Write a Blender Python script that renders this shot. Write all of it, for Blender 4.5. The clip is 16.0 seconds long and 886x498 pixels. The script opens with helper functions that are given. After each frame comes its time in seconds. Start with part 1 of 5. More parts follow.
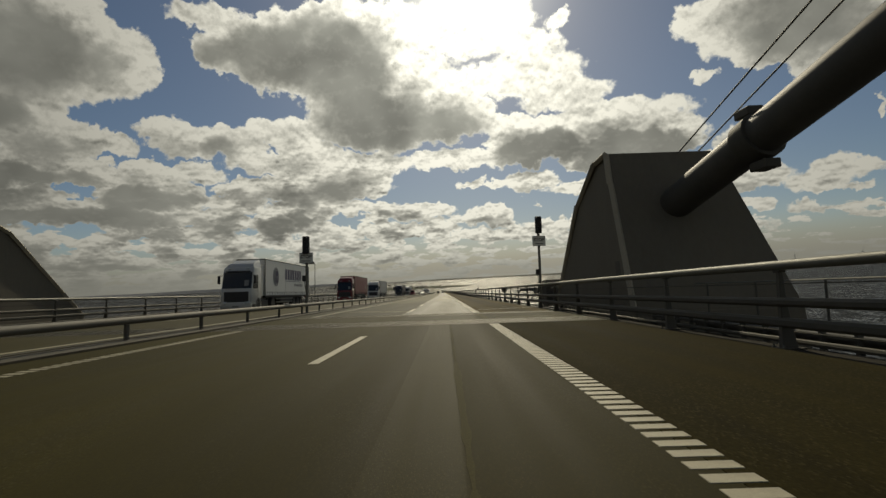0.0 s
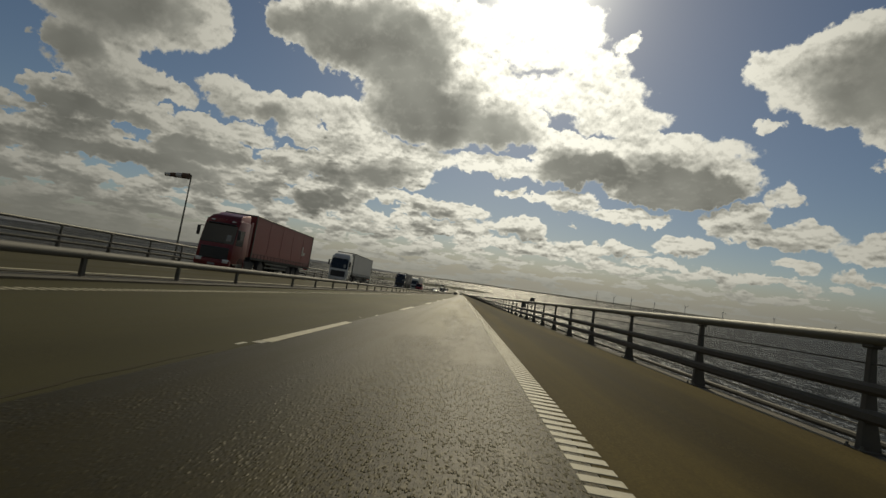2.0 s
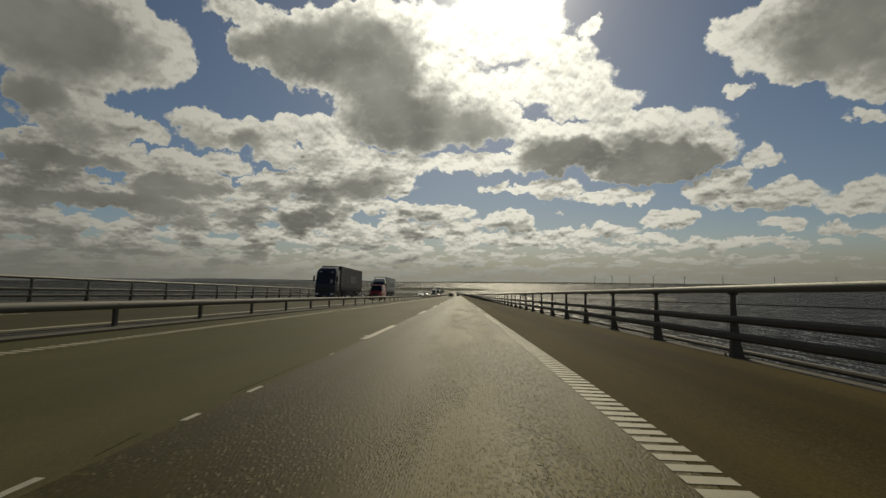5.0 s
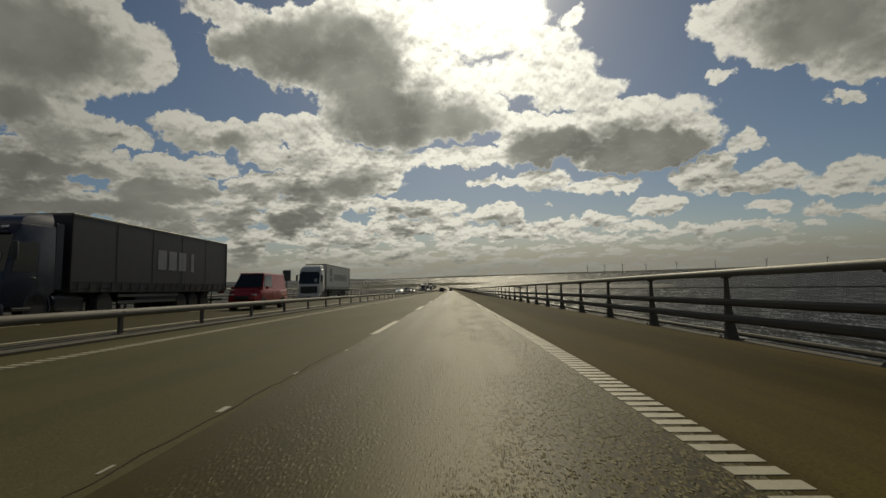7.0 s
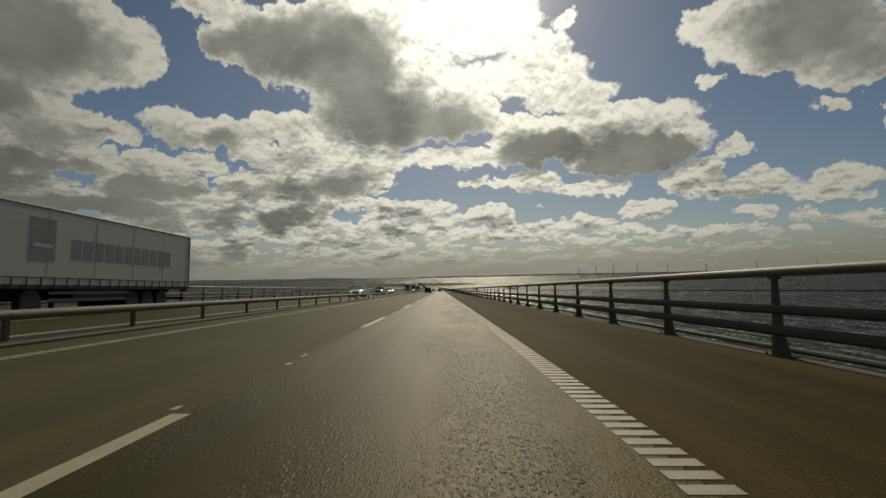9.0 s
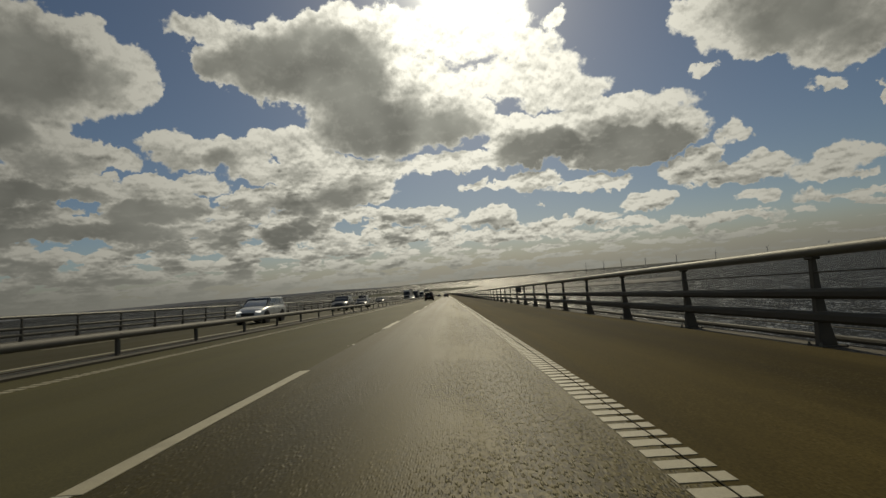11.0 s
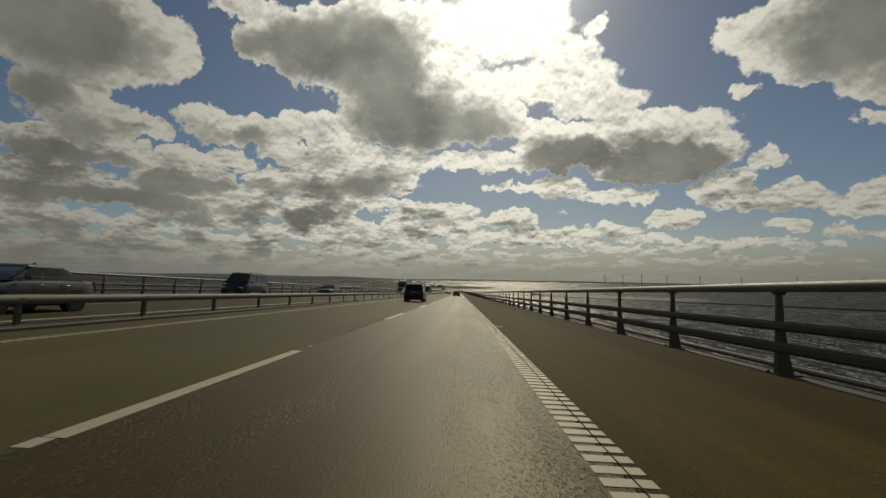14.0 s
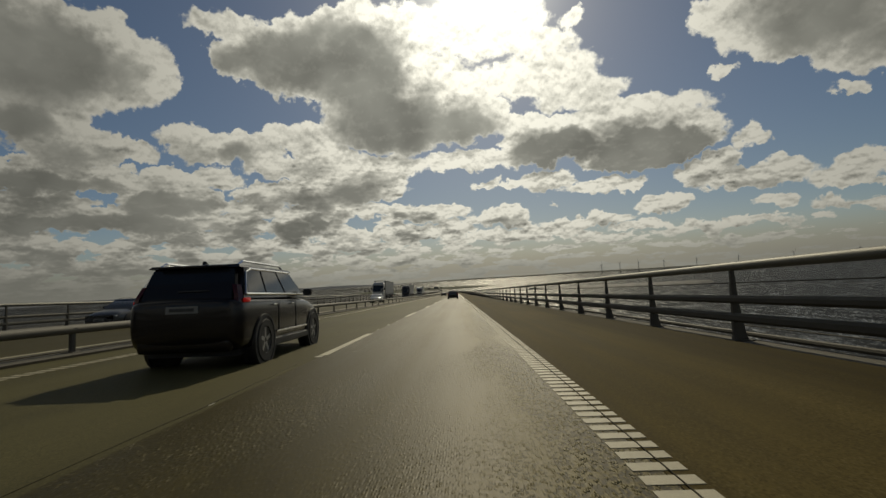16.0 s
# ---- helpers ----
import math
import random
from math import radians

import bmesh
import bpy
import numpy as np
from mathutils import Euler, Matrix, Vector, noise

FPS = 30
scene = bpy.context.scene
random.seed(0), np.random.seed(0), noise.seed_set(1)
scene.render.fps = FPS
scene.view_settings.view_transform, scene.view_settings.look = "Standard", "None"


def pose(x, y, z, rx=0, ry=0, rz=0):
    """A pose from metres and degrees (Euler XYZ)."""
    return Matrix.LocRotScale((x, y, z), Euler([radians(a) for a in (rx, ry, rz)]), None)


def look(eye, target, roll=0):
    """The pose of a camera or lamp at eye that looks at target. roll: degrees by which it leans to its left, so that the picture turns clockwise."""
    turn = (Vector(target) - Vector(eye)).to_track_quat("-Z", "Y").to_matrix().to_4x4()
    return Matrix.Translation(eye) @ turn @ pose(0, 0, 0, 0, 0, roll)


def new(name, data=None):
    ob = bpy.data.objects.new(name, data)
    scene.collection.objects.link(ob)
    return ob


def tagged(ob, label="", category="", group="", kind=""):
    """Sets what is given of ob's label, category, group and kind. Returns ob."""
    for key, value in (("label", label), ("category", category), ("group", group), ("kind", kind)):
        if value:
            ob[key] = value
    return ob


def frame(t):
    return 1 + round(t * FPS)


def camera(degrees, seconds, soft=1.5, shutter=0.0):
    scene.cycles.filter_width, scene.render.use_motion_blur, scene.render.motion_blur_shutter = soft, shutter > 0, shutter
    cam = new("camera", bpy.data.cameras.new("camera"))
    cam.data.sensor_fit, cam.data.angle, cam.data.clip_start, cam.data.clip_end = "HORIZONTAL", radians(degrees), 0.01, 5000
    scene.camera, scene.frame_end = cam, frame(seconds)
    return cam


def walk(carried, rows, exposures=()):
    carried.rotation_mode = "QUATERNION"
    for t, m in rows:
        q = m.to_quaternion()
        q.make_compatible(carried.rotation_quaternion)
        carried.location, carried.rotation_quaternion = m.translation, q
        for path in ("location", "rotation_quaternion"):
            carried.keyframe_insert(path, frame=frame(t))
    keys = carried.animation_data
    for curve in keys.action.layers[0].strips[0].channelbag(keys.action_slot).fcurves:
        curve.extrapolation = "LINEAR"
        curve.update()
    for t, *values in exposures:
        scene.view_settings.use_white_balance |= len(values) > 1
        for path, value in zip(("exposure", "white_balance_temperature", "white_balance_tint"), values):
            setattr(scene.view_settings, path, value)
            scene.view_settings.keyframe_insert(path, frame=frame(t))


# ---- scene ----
cam = camera(84.7, 16.0, soft=1.5, shutter=0.004)
# seconds, place, Euler angles
PATH = [
    (0.0, 2.187, -1.500, 1.085, 93.46, 2.90, 0.21),
    (0.5, 2.459, 11.485, 0.703, 93.48, -6.70, 0.33),
    (1.0, 2.634, 23.529, 0.352, 93.35, -3.35, 2.76),
    (1.5, 2.702, 36.033, -0.009, 93.63, -2.60, 0.96),
    (2.0, 2.626, 48.071, -0.353, 93.43, -8.02, 2.75),
    (2.5, 2.440, 60.854, -0.715, 93.57, -1.51, 3.64),
    (3.0, 2.222, 71.644, -1.019, 93.86, 1.81, 2.42),
    (3.5, 2.158, 83.783, -1.363, 93.74, -0.72, 1.91),
    (6.0, 1.895, 140.433, -2.955, 93.99, 0.56, 3.21),
    (6.5, 1.775, 151.708, -3.268, 94.19, 4.59, 1.61),
    (7.0, 1.702, 162.548, -3.569, 93.22, 1.84, 1.28),
    (7.5, 1.657, 173.749, -3.880, 93.28, 2.98, 1.87),
    (8.0, 1.699, 184.347, -4.174, 93.48, 3.78, 0.84),
    (8.5, 1.844, 195.015, -4.472, 93.15, 0.83, 0.06),
    (11.0, 1.768, 246.758, -5.890, 93.86, 4.90, 0.87),
    (11.5, 1.752, 257.379, -6.179, 93.63, 1.93, 1.23),
    (12.0, 1.807, 266.653, -6.432, 93.50, 2.27, 0.05),
    (12.5, 1.894, 276.841, -6.710, 93.45, -2.65, 0.09),
    (13.0, 1.930, 287.047, -6.986, 93.41, -3.34, 0.99),
    (13.5, 1.900, 296.393, -7.237, 93.48, -2.53, 1.27),
    (14.0, 1.691, 306.582, -7.507, 93.57, -1.00, 2.53),
    (14.5, 1.573, 316.711, -7.776, 93.79, 5.15, 2.02),
    (15.0, 1.506, 325.856, -8.019, 93.58, 1.61, 0.35),
    (15.5, 1.401, 335.937, -8.286, 93.44, -1.23, 1.57),
    (16.0, 1.298, 345.608, -8.541, 93.73, 3.50, 2.12),
]
walk(cam, [(t, pose(x, y, z, a, b, c)) for t, x, y, z, a, b, c in PATH],
     exposures=[(0.0, 0.15, 6800, 5), (0.5, 0.30, 6800, 5), (1.0, 0.22, 6800, 5), (1.5, 0.14, 6800, 5), (2.0, 0.12, 6800, 5), (3.0, 0.06, 6800, 5), (6.0, 0.0, 6800, 5), (16.0, -0.02, 6800, 5)])

# ---------------------------------------------------------------- world and sun
SUN_AZ, SUN_EL = 4.3, 33.5
sun_way = Vector((math.sin(radians(SUN_AZ)) * math.cos(radians(SUN_EL)),
                  math.cos(radians(SUN_AZ)) * math.cos(radians(SUN_EL)), math.sin(radians(SUN_EL))))
sun = new("sun", bpy.data.lights.new("sun", "SUN"))
sun.data.energy, sun.data.angle, sun.data.color = 2.3, radians(0.53), (1.0, 0.89, 0.69)
sun.matrix_world = look(sun_way * 50, (0, 0, 0))


class Nodes:
    """Short forms for building a node tree."""

    def __init__(self, tree):
        self.tree = tree

    def add(self, kind):
        return self.tree.nodes.new(kind)

    def put(self, socket, value):
        if isinstance(value, bpy.types.NodeSocket):
            self.tree.links.new(value, socket)
        elif value is not None:
            socket.default_value = value

    def math(self, op, a, b=None, c=None, clamp=False):
        n = self.add("ShaderNodeMath")
        n.operation, n.use_clamp = op, clamp
        for i, v in enumerate((a, b, c)):
            self.put(n.inputs[i], v)
        return n.outputs[0]

    def vec(self, op, a, b=None):
        n = self.add("ShaderNodeVectorMath")
        n.operation = op
        self.put(n.inputs[0], a)
        if b is not None:
            self.put(n.inputs["Scale"] if op == "SCALE" else n.inputs[1], b)
        return n.outputs["Value"] if op in ("LENGTH", "DOT_PRODUCT", "DISTANCE") else n.outputs["Vector"]

    def ramp(self, v, lo, hi, a=0.0, b=1.0, smooth=True):
        n = self.add("ShaderNodeMapRange")
        n.interpolation_type = "SMOOTHSTEP" if smooth else "LINEAR"
        n.clamp = True
        for i, s in enumerate((v, lo, hi, a, b)):
            self.put(n.inputs[i], s)
        return n.outputs[0]

    def noise(self, v, scale, detail=4.0, rough=0.55, color=False):
        n = self.add("ShaderNodeTexNoise")
        self.put(n.inputs["Vector"], v)
        n.inputs["Scale"].default_value, n.inputs["Detail"].default_value = scale, detail
        n.inputs["Roughness"].default_value = rough
        return n.outputs["Color"] if color else n.outputs[0]

    def mix(self, f, a, b, blend="MIX"):
        n = self.add("ShaderNodeMix")
        n.data_type, n.blend_type = "RGBA", blend
        self.put(n.inputs[0], f)
        self.put(n.inputs[6], a)
        self.put(n.inputs[7], b)
        return n.outputs[2]


# Clouds: middle (azimuth, elevation) and half size in degrees, and how thick they are.
BANKS_WEST = [
    (-39.9, 22.3, 8.1, 4.8, 1), (-33.4, 22.2, 3.0, 3.1, 0.55), (-41.3, 16.6, 3.7, 2.4, 0.9), (-34.9, 14.7, 3.4, 1.3, 0.45),
    (-39.4, 14.5, 5.1, 1.9, 0.6), (-25.8, 27.6, 4.2, 1.3, 0.3), (-40.4, 11.7, 5.5, 1.3, 1.0), (-36.0, 11.9, 2.7, 1.2, 0.8),
    (-40.3, 8.1, 6.3, 1.2, 1.1), (-33.6, 8.0, 6.5, 1.3, 1.1), (-30.8, 10.1, 4.7, 1.4, 1.0), (-27.2, 12.2, 3.3, 1.0, 0.45),
]
BANKS_MAIN = [
    (-22.9, 24.8, 4.3, 2.3, 0.7), (-16.5, 25.2, 7.2, 4.0, 1), (-9.4, 24.9, 6.9, 5.7, 1), (-6.1, 19.7, 8.7, 4.4, 1), (1.3, 19.1, 5.7, 3.2, 0.9),
    (-12.0, 28.0, 5.9, 2.1, 0.7), (-5.3, 28.1, 4.1, 2.5, 0.4), (-15.6, 17.5, 2.8, 1.3, 0.4), (-1.3, 23.6, 3.1, 2.3, 0.4),
]
BANKS_MID = [
    (-29.6, 16.6, 2.5, 1.4, 0.4), (-27.2, 15.4, 3.7, 1.8, 0.5), (-22.8, 15.7, 3.2, 1.9, 0.75), (-19.6, 16.7, 3.7, 1.2, 0.4),
    (-14.9, 14.9, 3.8, 1.6, 0.5), (-31.3, 12.1, 2.7, 1.1, 0.5), (-19.0, 13.6, 5.1, 1.2, 0.45), (-10.8, 11.8, 5.5, 2.2, 0.8),
    (-16.8, 10.9, 5.5, 1.6, 0.75), (-21.6, 10.8, 4.1, 1.0, 0.7), (-8.5, 13.7, 4.6, 1.4, 0.5), (-13.7, 9.0, 4.4, 1.0, 0.45),
    (-22.8, 9.3, 3.4, 0.7, 0.4),
]
BANKS_SUN = [
    (4.5, 28.2, 8.6, 3.2, 0.32), (11.5, 25.4, 4.0, 1.6, 0.3), (11.6, 22.1, 6.2, 2.5, 0.36), (15.2, 19.9, 5.5, 1.8, 0.36), (15.0, 27.6, 1.5, 0.9, 0.3),
    (2.7, 21.8, 4.7, 2.1, 0.4),
]
BANKS_EAST = [
    (11.2, 15.4, 5.6, 2.5, 1.35), (8.0, 17.0, 3.6, 1.6, 0.5), (20.9, 13.7, 6.9, 3.0, 1.7), (20.1, 16.8, 8.3, 1.5, 0.4), (26.5, 14.3, 2.8, 1.9, 0.4),
    (31.0, 12.4, 1.5, 1.1, 0.35), (28.4, 10.6, 1.7, 1.3, 0.5), (1.2, 13.9, 5.7, 1.1, 0.45), (9.9, 13.4, 5.2, 1.0, 0.4), (10.8, 10.7, 3.1, 1.3, 0.5),
    (17.1, 9.5, 4.3, 0.8, 0.45), (3.5, 11.0, 1.7, 0.5, 0.3), (6.4, 10.5, 1.6, 0.5, 0.3), (20.4, 9.3, 1.4, 0.7, 0.35),
]
BANKS_FAR_EAST = [
    (25.8, 9.4, 2.1, 1.3, 0.45), (30.7, 8.3, 4.7, 1.1, 0.5), (33.4, 9.3, 1.4, 0.7, 0.35), (38.6, 7.7, 2.9, 1.1, 0.3), (41.6, 7.9, 1.7, 0.6, 0.28),
    (39.6, 6.5, 2.8, 0.4, 0.28), (31.4, 24.3, 4.0, 2.2, 0.5), (36.5, 22.1, 6.6, 3.4, 0.85), (41.0, 18.9, 4.3, 2.9, 0.65), (38.4, 24.8, 8.9, 2.7, 0.8),
    (29.4, 19.1, 1.3, 0.7, 0.32), (39.4, 14.9, 1.7, 0.6, 0.32), (42.8, 12.8, 0.4, 0.9, 0.3),
]
BANKS_LOW = [
    (-25.7, 7.8, 2.3, 1.0, 0.6), (-18.3, 7.5, 3.1, 1.6, 0.85), (-9.5, 8.7, 2.9, 0.8, 0.5), (-2.6, 7.8, 4.1, 1.1, 0.55), (5.3, 7.0, 3.1, 1.2, 0.7),
    (22.9, 6.6, 3.1, 0.9, 0.5), (32.6, 5.7, 1.6, 0.6, 0.33), (36.8, 5.0, 2.1, 0.6, 0.3), (41.1, 4.5, 2.3, 0.4, 0.28), (14.8, 5.6, 5.9, 0.7, 0.5),
    (-5.6, 5.8, 7.9, 0.7, 0.5), (5.7, 4.8, 7.9, 0.6, 0.4), (28.5, 4.1, 5.7, 0.5, 0.4), (20.8, 4.5, 3.5, 0.6, 0.4), (-12.7, 6.0, 3.8, 0.8, 0.5),
    (12.0, 8.0, 0.5, 0.3, 0.25),
]

world = bpy.data.worlds.new("sky")
scene.world = world
world.use_nodes = True
world.node_tree.nodes.clear()
N = Nodes(world.node_tree)
way = N.add("ShaderNodeTexCoord").outputs["Generated"]
xyz = N.add("ShaderNodeSeparateXYZ")
N.put(xyz.inputs[0], way)
az = N.math("MULTIPLY", N.math("ARCTAN2", xyz.outputs[0], xyz.outputs[1]), 57.2958)
el = N.math("MULTIPLY", N.math("ARCSINE", xyz.outputs[2]), 57.2958)
# billows of three sizes on the banks' outlines
warp_a = N.vec("SUBTRACT", N.noise(way, 8.0, 2.0, 0.5, True), (0.5, 0.5, 0.5))
warp_b = N.vec("SUBTRACT", N.noise(way, 22.0, 3.0, 0.55, True), (0.5, 0.5, 0.5))
warp_c = N.vec("SUBTRACT", N.noise(way, 58.0, 5.0, 0.56, True), (0.5, 0.5, 0.5))
flat = N.add("ShaderNodeCombineXYZ")
N.put(flat.inputs[0], az)
N.put(flat.inputs[1], el)
calm = N.vec("ADD", flat.outputs[0], N.vec("MULTIPLY", warp_a, (2.6, 1.8, 0.0)))
calm = N.vec("ADD", calm, N.vec("MULTIPLY", warp_b, (3.2, 2.6, 0.0)))
rough_spot = N.vec("ADD", calm, N.vec("MULTIPLY", warp_c, (1.9, 1.6, 0.0)))
more_left = N.ramp(az, -45.0, 45.0, 0.61, 0.445, smooth=False)
outside = N.math("MAXIMUM", N.ramp(N.math("ABSOLUTE", az), 46.0, 62.0), N.ramp(el, 31.0, 40.0))


to_sun = N.vec("NORMALIZE", N.vec("SUBTRACT", (SUN_AZ, SUN_EL, 0.0), flat.outputs[0]))


def density(spot, up, detail):
    """How thick the cloud is that way, or a little nearer to the sun."""
    step = N.math("MULTIPLY", N.ramp(el, 3.0, 15.0, 0.4, 1.0), up)
    near = N.vec("ADD", spot, N.vec("SCALE", to_sun, step))
    here = N.vec("ADD", way, N.vec("SCALE", (0.0, 0.0, 1 / 57.3), step))
    bulk = None
    for a, e, w, h, s in BANKS_WEST + BANKS_MAIN + BANKS_MID + BANKS_SUN + BANKS_EAST + BANKS_FAR_EAST + BANKS_LOW:
        d = N.vec("MULTIPLY", N.vec("SUBTRACT", near, (a, e, 0)), (1 / (w * 1.06), 1 / (h * 1.10), 0))
        one = N.math("MULTIPLY", N.math("SUBTRACT", 1.0, N.vec("DOT_PRODUCT", d, d)), s)
        bulk = one if bulk is None else N.math("SMOOTH_MAX", bulk, one, 0.16)
    puff = N.noise(here, 19.0, detail, 0.55)
    bulk = N.math("ADD", bulk, N.math("MULTIPLY", N.math("SUBTRACT", puff, 0.52), 0.55))
    # the layer that recedes to the horizon: puffs that shrink as they sink
    low = N.add("ShaderNodeCombineXYZ")
    N.put(low.inputs[0], N.math("DIVIDE", az, 4.4))
    N.put(low.inputs[1], N.math("MULTIPLY", N.math("LOGARITHM", N.math("MAXIMUM", N.math("ADD", el, N.math("MULTIPLY_ADD", step, 0.8, 3.6)), 0.5), 2.71828), 5.4))
    layer = N.noise(N.vec("ADD", low.outputs[0], N.vec("MULTIPLY", warp_c, (0.22, 0.4, 0.0))), 1.0, detail, 0.55)
    layer = N.math("MULTIPLY", N.math("SUBTRACT", N.math("ADD", layer, more_left), 1.0), 3.6)
    layer = N.math("ADD", layer, N.ramp(N.math("SUBTRACT", el, N.ramp(az, -25.0, 25.0, 5.0, 0.0)), 7.2, 4.2, -1.1, 0.0))
    # outside the view the same broken cover goes on
    wide = N.math("DIVIDE", 1.0, N.math("ADD", N.math("MAXIMUM", xyz.outputs[2], 0.0), 0.25))
    beyond = N.noise(N.vec("SCALE", here, wide), 1.6, detail, 0.55)
    beyond = N.math("ADD", N.math("MULTIPLY", N.math("SUBTRACT", beyond, 0.52), 3.0), N.math("SUBTRACT", N.math("MULTIPLY", outside, 0.9), 0.9))
    return N.math("MAXIMUM", N.math("MAXIMUM", bulk, layer), beyond)


dens = density(rough_spot, 0.0, 5.0)
above = density(N.vec("ADD", calm, N.vec("MULTIPLY", warp_c, (1.3, 1.1, 0.0))), 1.9, 3.0)
dens = N.math("ADD", dens, N.math("MULTIPLY", N.math("SUBTRACT", N.noise(way, 85.0, 5.0, 0.62), 0.5), 0.20))
cover = N.ramp(dens, -0.04, 0.11)
thick = N.ramp(N.math("ADD", N.math("MULTIPLY", dens, 0.22), N.math("MULTIPLY", above, 0.85)), 0.0, 0.80)
thin = N.math("SUBTRACT", 1.0, N.vec("LENGTH", N.vec("MULTIPLY", N.vec("SUBTRACT", rough_spot, (9.5, 24.0, 0.0)), (1 / 12.0, 1 / 7.5, 0.0))))
# lumps: lit on their upper sides
lump = N.noise(way, 34.0, 4.0, 0.55)
lump_up = N.noise(N.vec("ADD", way, (0.0, 0.0, 0.0075)), 34.0, 4.0, 0.55)
relief = N.math("SUBTRACT", lump, lump_up)
tier = N.vec("MULTIPLY", way, (0.75, 0.75, 2.0))
relief = N.math("ADD", relief, N.math("MULTIPLY", N.math("SUBTRACT", N.noise(tier, 40.0, 4.0, 0.55), N.noise(N.vec("ADD", tier, (0.0, 0.0, 0.0075)), 40.0, 4.0, 0.55)), N.ramp(el, 19.0, 9.0, 0.15, 1.0)))
thick = N.math("MULTIPLY", thick, N.ramp(thin, 0.0, 0.45, 1.0, 0.55))
thick = N.math("SUBTRACT", thick, N.math("MULTIPLY", relief, N.ramp(thick, 0.35, 0.95, 2.3, 0.32)), clamp=True)
# a bright lining all round
thick = N.math("MULTIPLY", thick, N.ramp(dens, 0.0, 0.20, 0.66, 1.0))
near_sun = N.math("MAXIMUM", N.vec("DOT_PRODUCT", way, tuple(sun_way)), 0.0)
halo = N.math("POWER", near_sun, 26.0)
rim = N.math("POWER", near_sun, 160.0)
core_sun = N.math("POWER", near_sun, 900.0)
# thin edges and tops let the sun through, thick middles and bases are grey
broad = N.math("POWER", near_sun, 6.0)
edge_light = N.math("ADD", N.math("MULTIPLY_ADD", halo, 0.42, N.math("MULTIPLY_ADD", broad, 0.44, 0.50)), N.math("MULTIPLY", rim, 0.6))
core_light = N.math("ADD", N.math("MULTIPLY_ADD", halo, 0.10, N.math("MULTIPLY_ADD", broad, 0.09, 0.130)), N.math("MULTIPLY", rim, 0.5))
core_light = N.math("MULTIPLY", core_light, N.ramp(N.noise(way, 10.0, 2.0, 0.5), 0.3, 0.7, 1.35, 0.80, smooth=False))
# the clouds away from the sun are lit less
aside = N.math("MULTIPLY", N.ramp(az, -50.0, -8.0, 0.56, 1.0), N.ramp(az, 12.0, 45.0, 1.0, 0.74))
edge_light = N.math("MULTIPLY", edge_light, aside)
edge = N.vec("SCALE", (1.0, 0.965, 0.875), edge_light)
core = N.vec("SCALE", (1.0, 0.99, 0.90), core_light)
cloud = N.mix(thick, edge, core)
sky = N.add("ShaderNodeTexSky")
sky.sky_type, sky.sun_disc = "NISHITA", False
sky.sun_elevation, sky.sun_rotation = radians(SUN_EL), radians(SUN_AZ)
sky.air_density, sky.dust_density, sky.ozone_density = 1.0, 0.5, 3.0
blue = N.vec("MULTIPLY", sky.outputs[0], (0.034, 0.0332, 0.0335))
veil = N.vec("SCALE", (1.0, 0.97, 0.84), N.math("ADD", N.math("MULTIPLY_ADD", rim, 0.7, N.math("MULTIPLY", halo, 0.05)), N.math("MULTIPLY", core_sun, 6.0)))
blue = N.vec("ADD", blue, veil)
whole = N.mix(cover, blue, cloud)
whole = N.mix(N.ramp(rim, 0.50, 0.90, 0.0, 0.95), whole, N.vec("SCALE", (1.0, 0.98, 0.88), 2.6))
haze = N.vec("SCALE", (0.28, 0.275, 0.245), N.math("MULTIPLY", N.math("MULTIPLY_ADD", halo, 0.6, 0.85), aside))
whole = N.mix(N.ramp(el, 5.2, 0.3, 0.0, 0.92), whole, haze)
back = N.add("ShaderNodeBackground")
N.put(back.inputs[0], whole)
back.inputs[1].default_value = 1.0
out = N.add("ShaderNodeOutputWorld")
N.put(out.inputs[0], back.outputs[0])

# ---------------------------------------------------------------- materials


def surface(name, rgb, rough=0.6, metal=0.0, vary=0.15, big=0.7, fine=30.0, bump=0.0, stretch=(1, 1, 1), spec=0.5, coat=0.0, dirt=None):
    """A painted, mineral or metal surface with stains at two scales and a fine relief."""
    m = bpy.data.materials.new(name)
    m.use_nodes = True
    n = Nodes(m.node_tree)
    bsdf = m.node_tree.nodes["Principled BSDF"]
    at = n.add("ShaderNodeTexCoord").outputs["Object"]
    at = n.vec("MULTIPLY", at, stretch)
    a = n.noise(at, big, 5.0, 0.6)
    b = n.noise(at, fine, 3.0, 0.6)
    tone = n.math("ADD", n.math("MULTIPLY_ADD", a, 2 * vary, 1 - vary), n.math("MULTIPLY_ADD", b, vary, -vary / 2))
    col = n.vec("SCALE", rgb, tone)
    if dirt:
        col = n.mix(n.ramp(a, 0.52, 0.75, 0.0, 0.55), col, (*dirt, 1))
    n.put(bsdf.inputs["Base Color"], col)
    n.put(bsdf.inputs["Roughness"], n.math("MULTIPLY_ADD", b, 0.16, rough - 0.08, clamp=True))
    bsdf.inputs["Metallic"].default_value = metal
    bsdf.inputs["Specular IOR Level"].default_value = spec
    bsdf.inputs["Coat Weight"].default_value = coat
    if bump:
        k = n.add("ShaderNodeBump")
        k.inputs["Strength"].default_value, k.inputs["Distance"].default_value = bump, 0.01
        n.put(k.inputs["Height"], b)
        n.put(bsdf.inputs["Normal"], k.outputs[0])
    return m


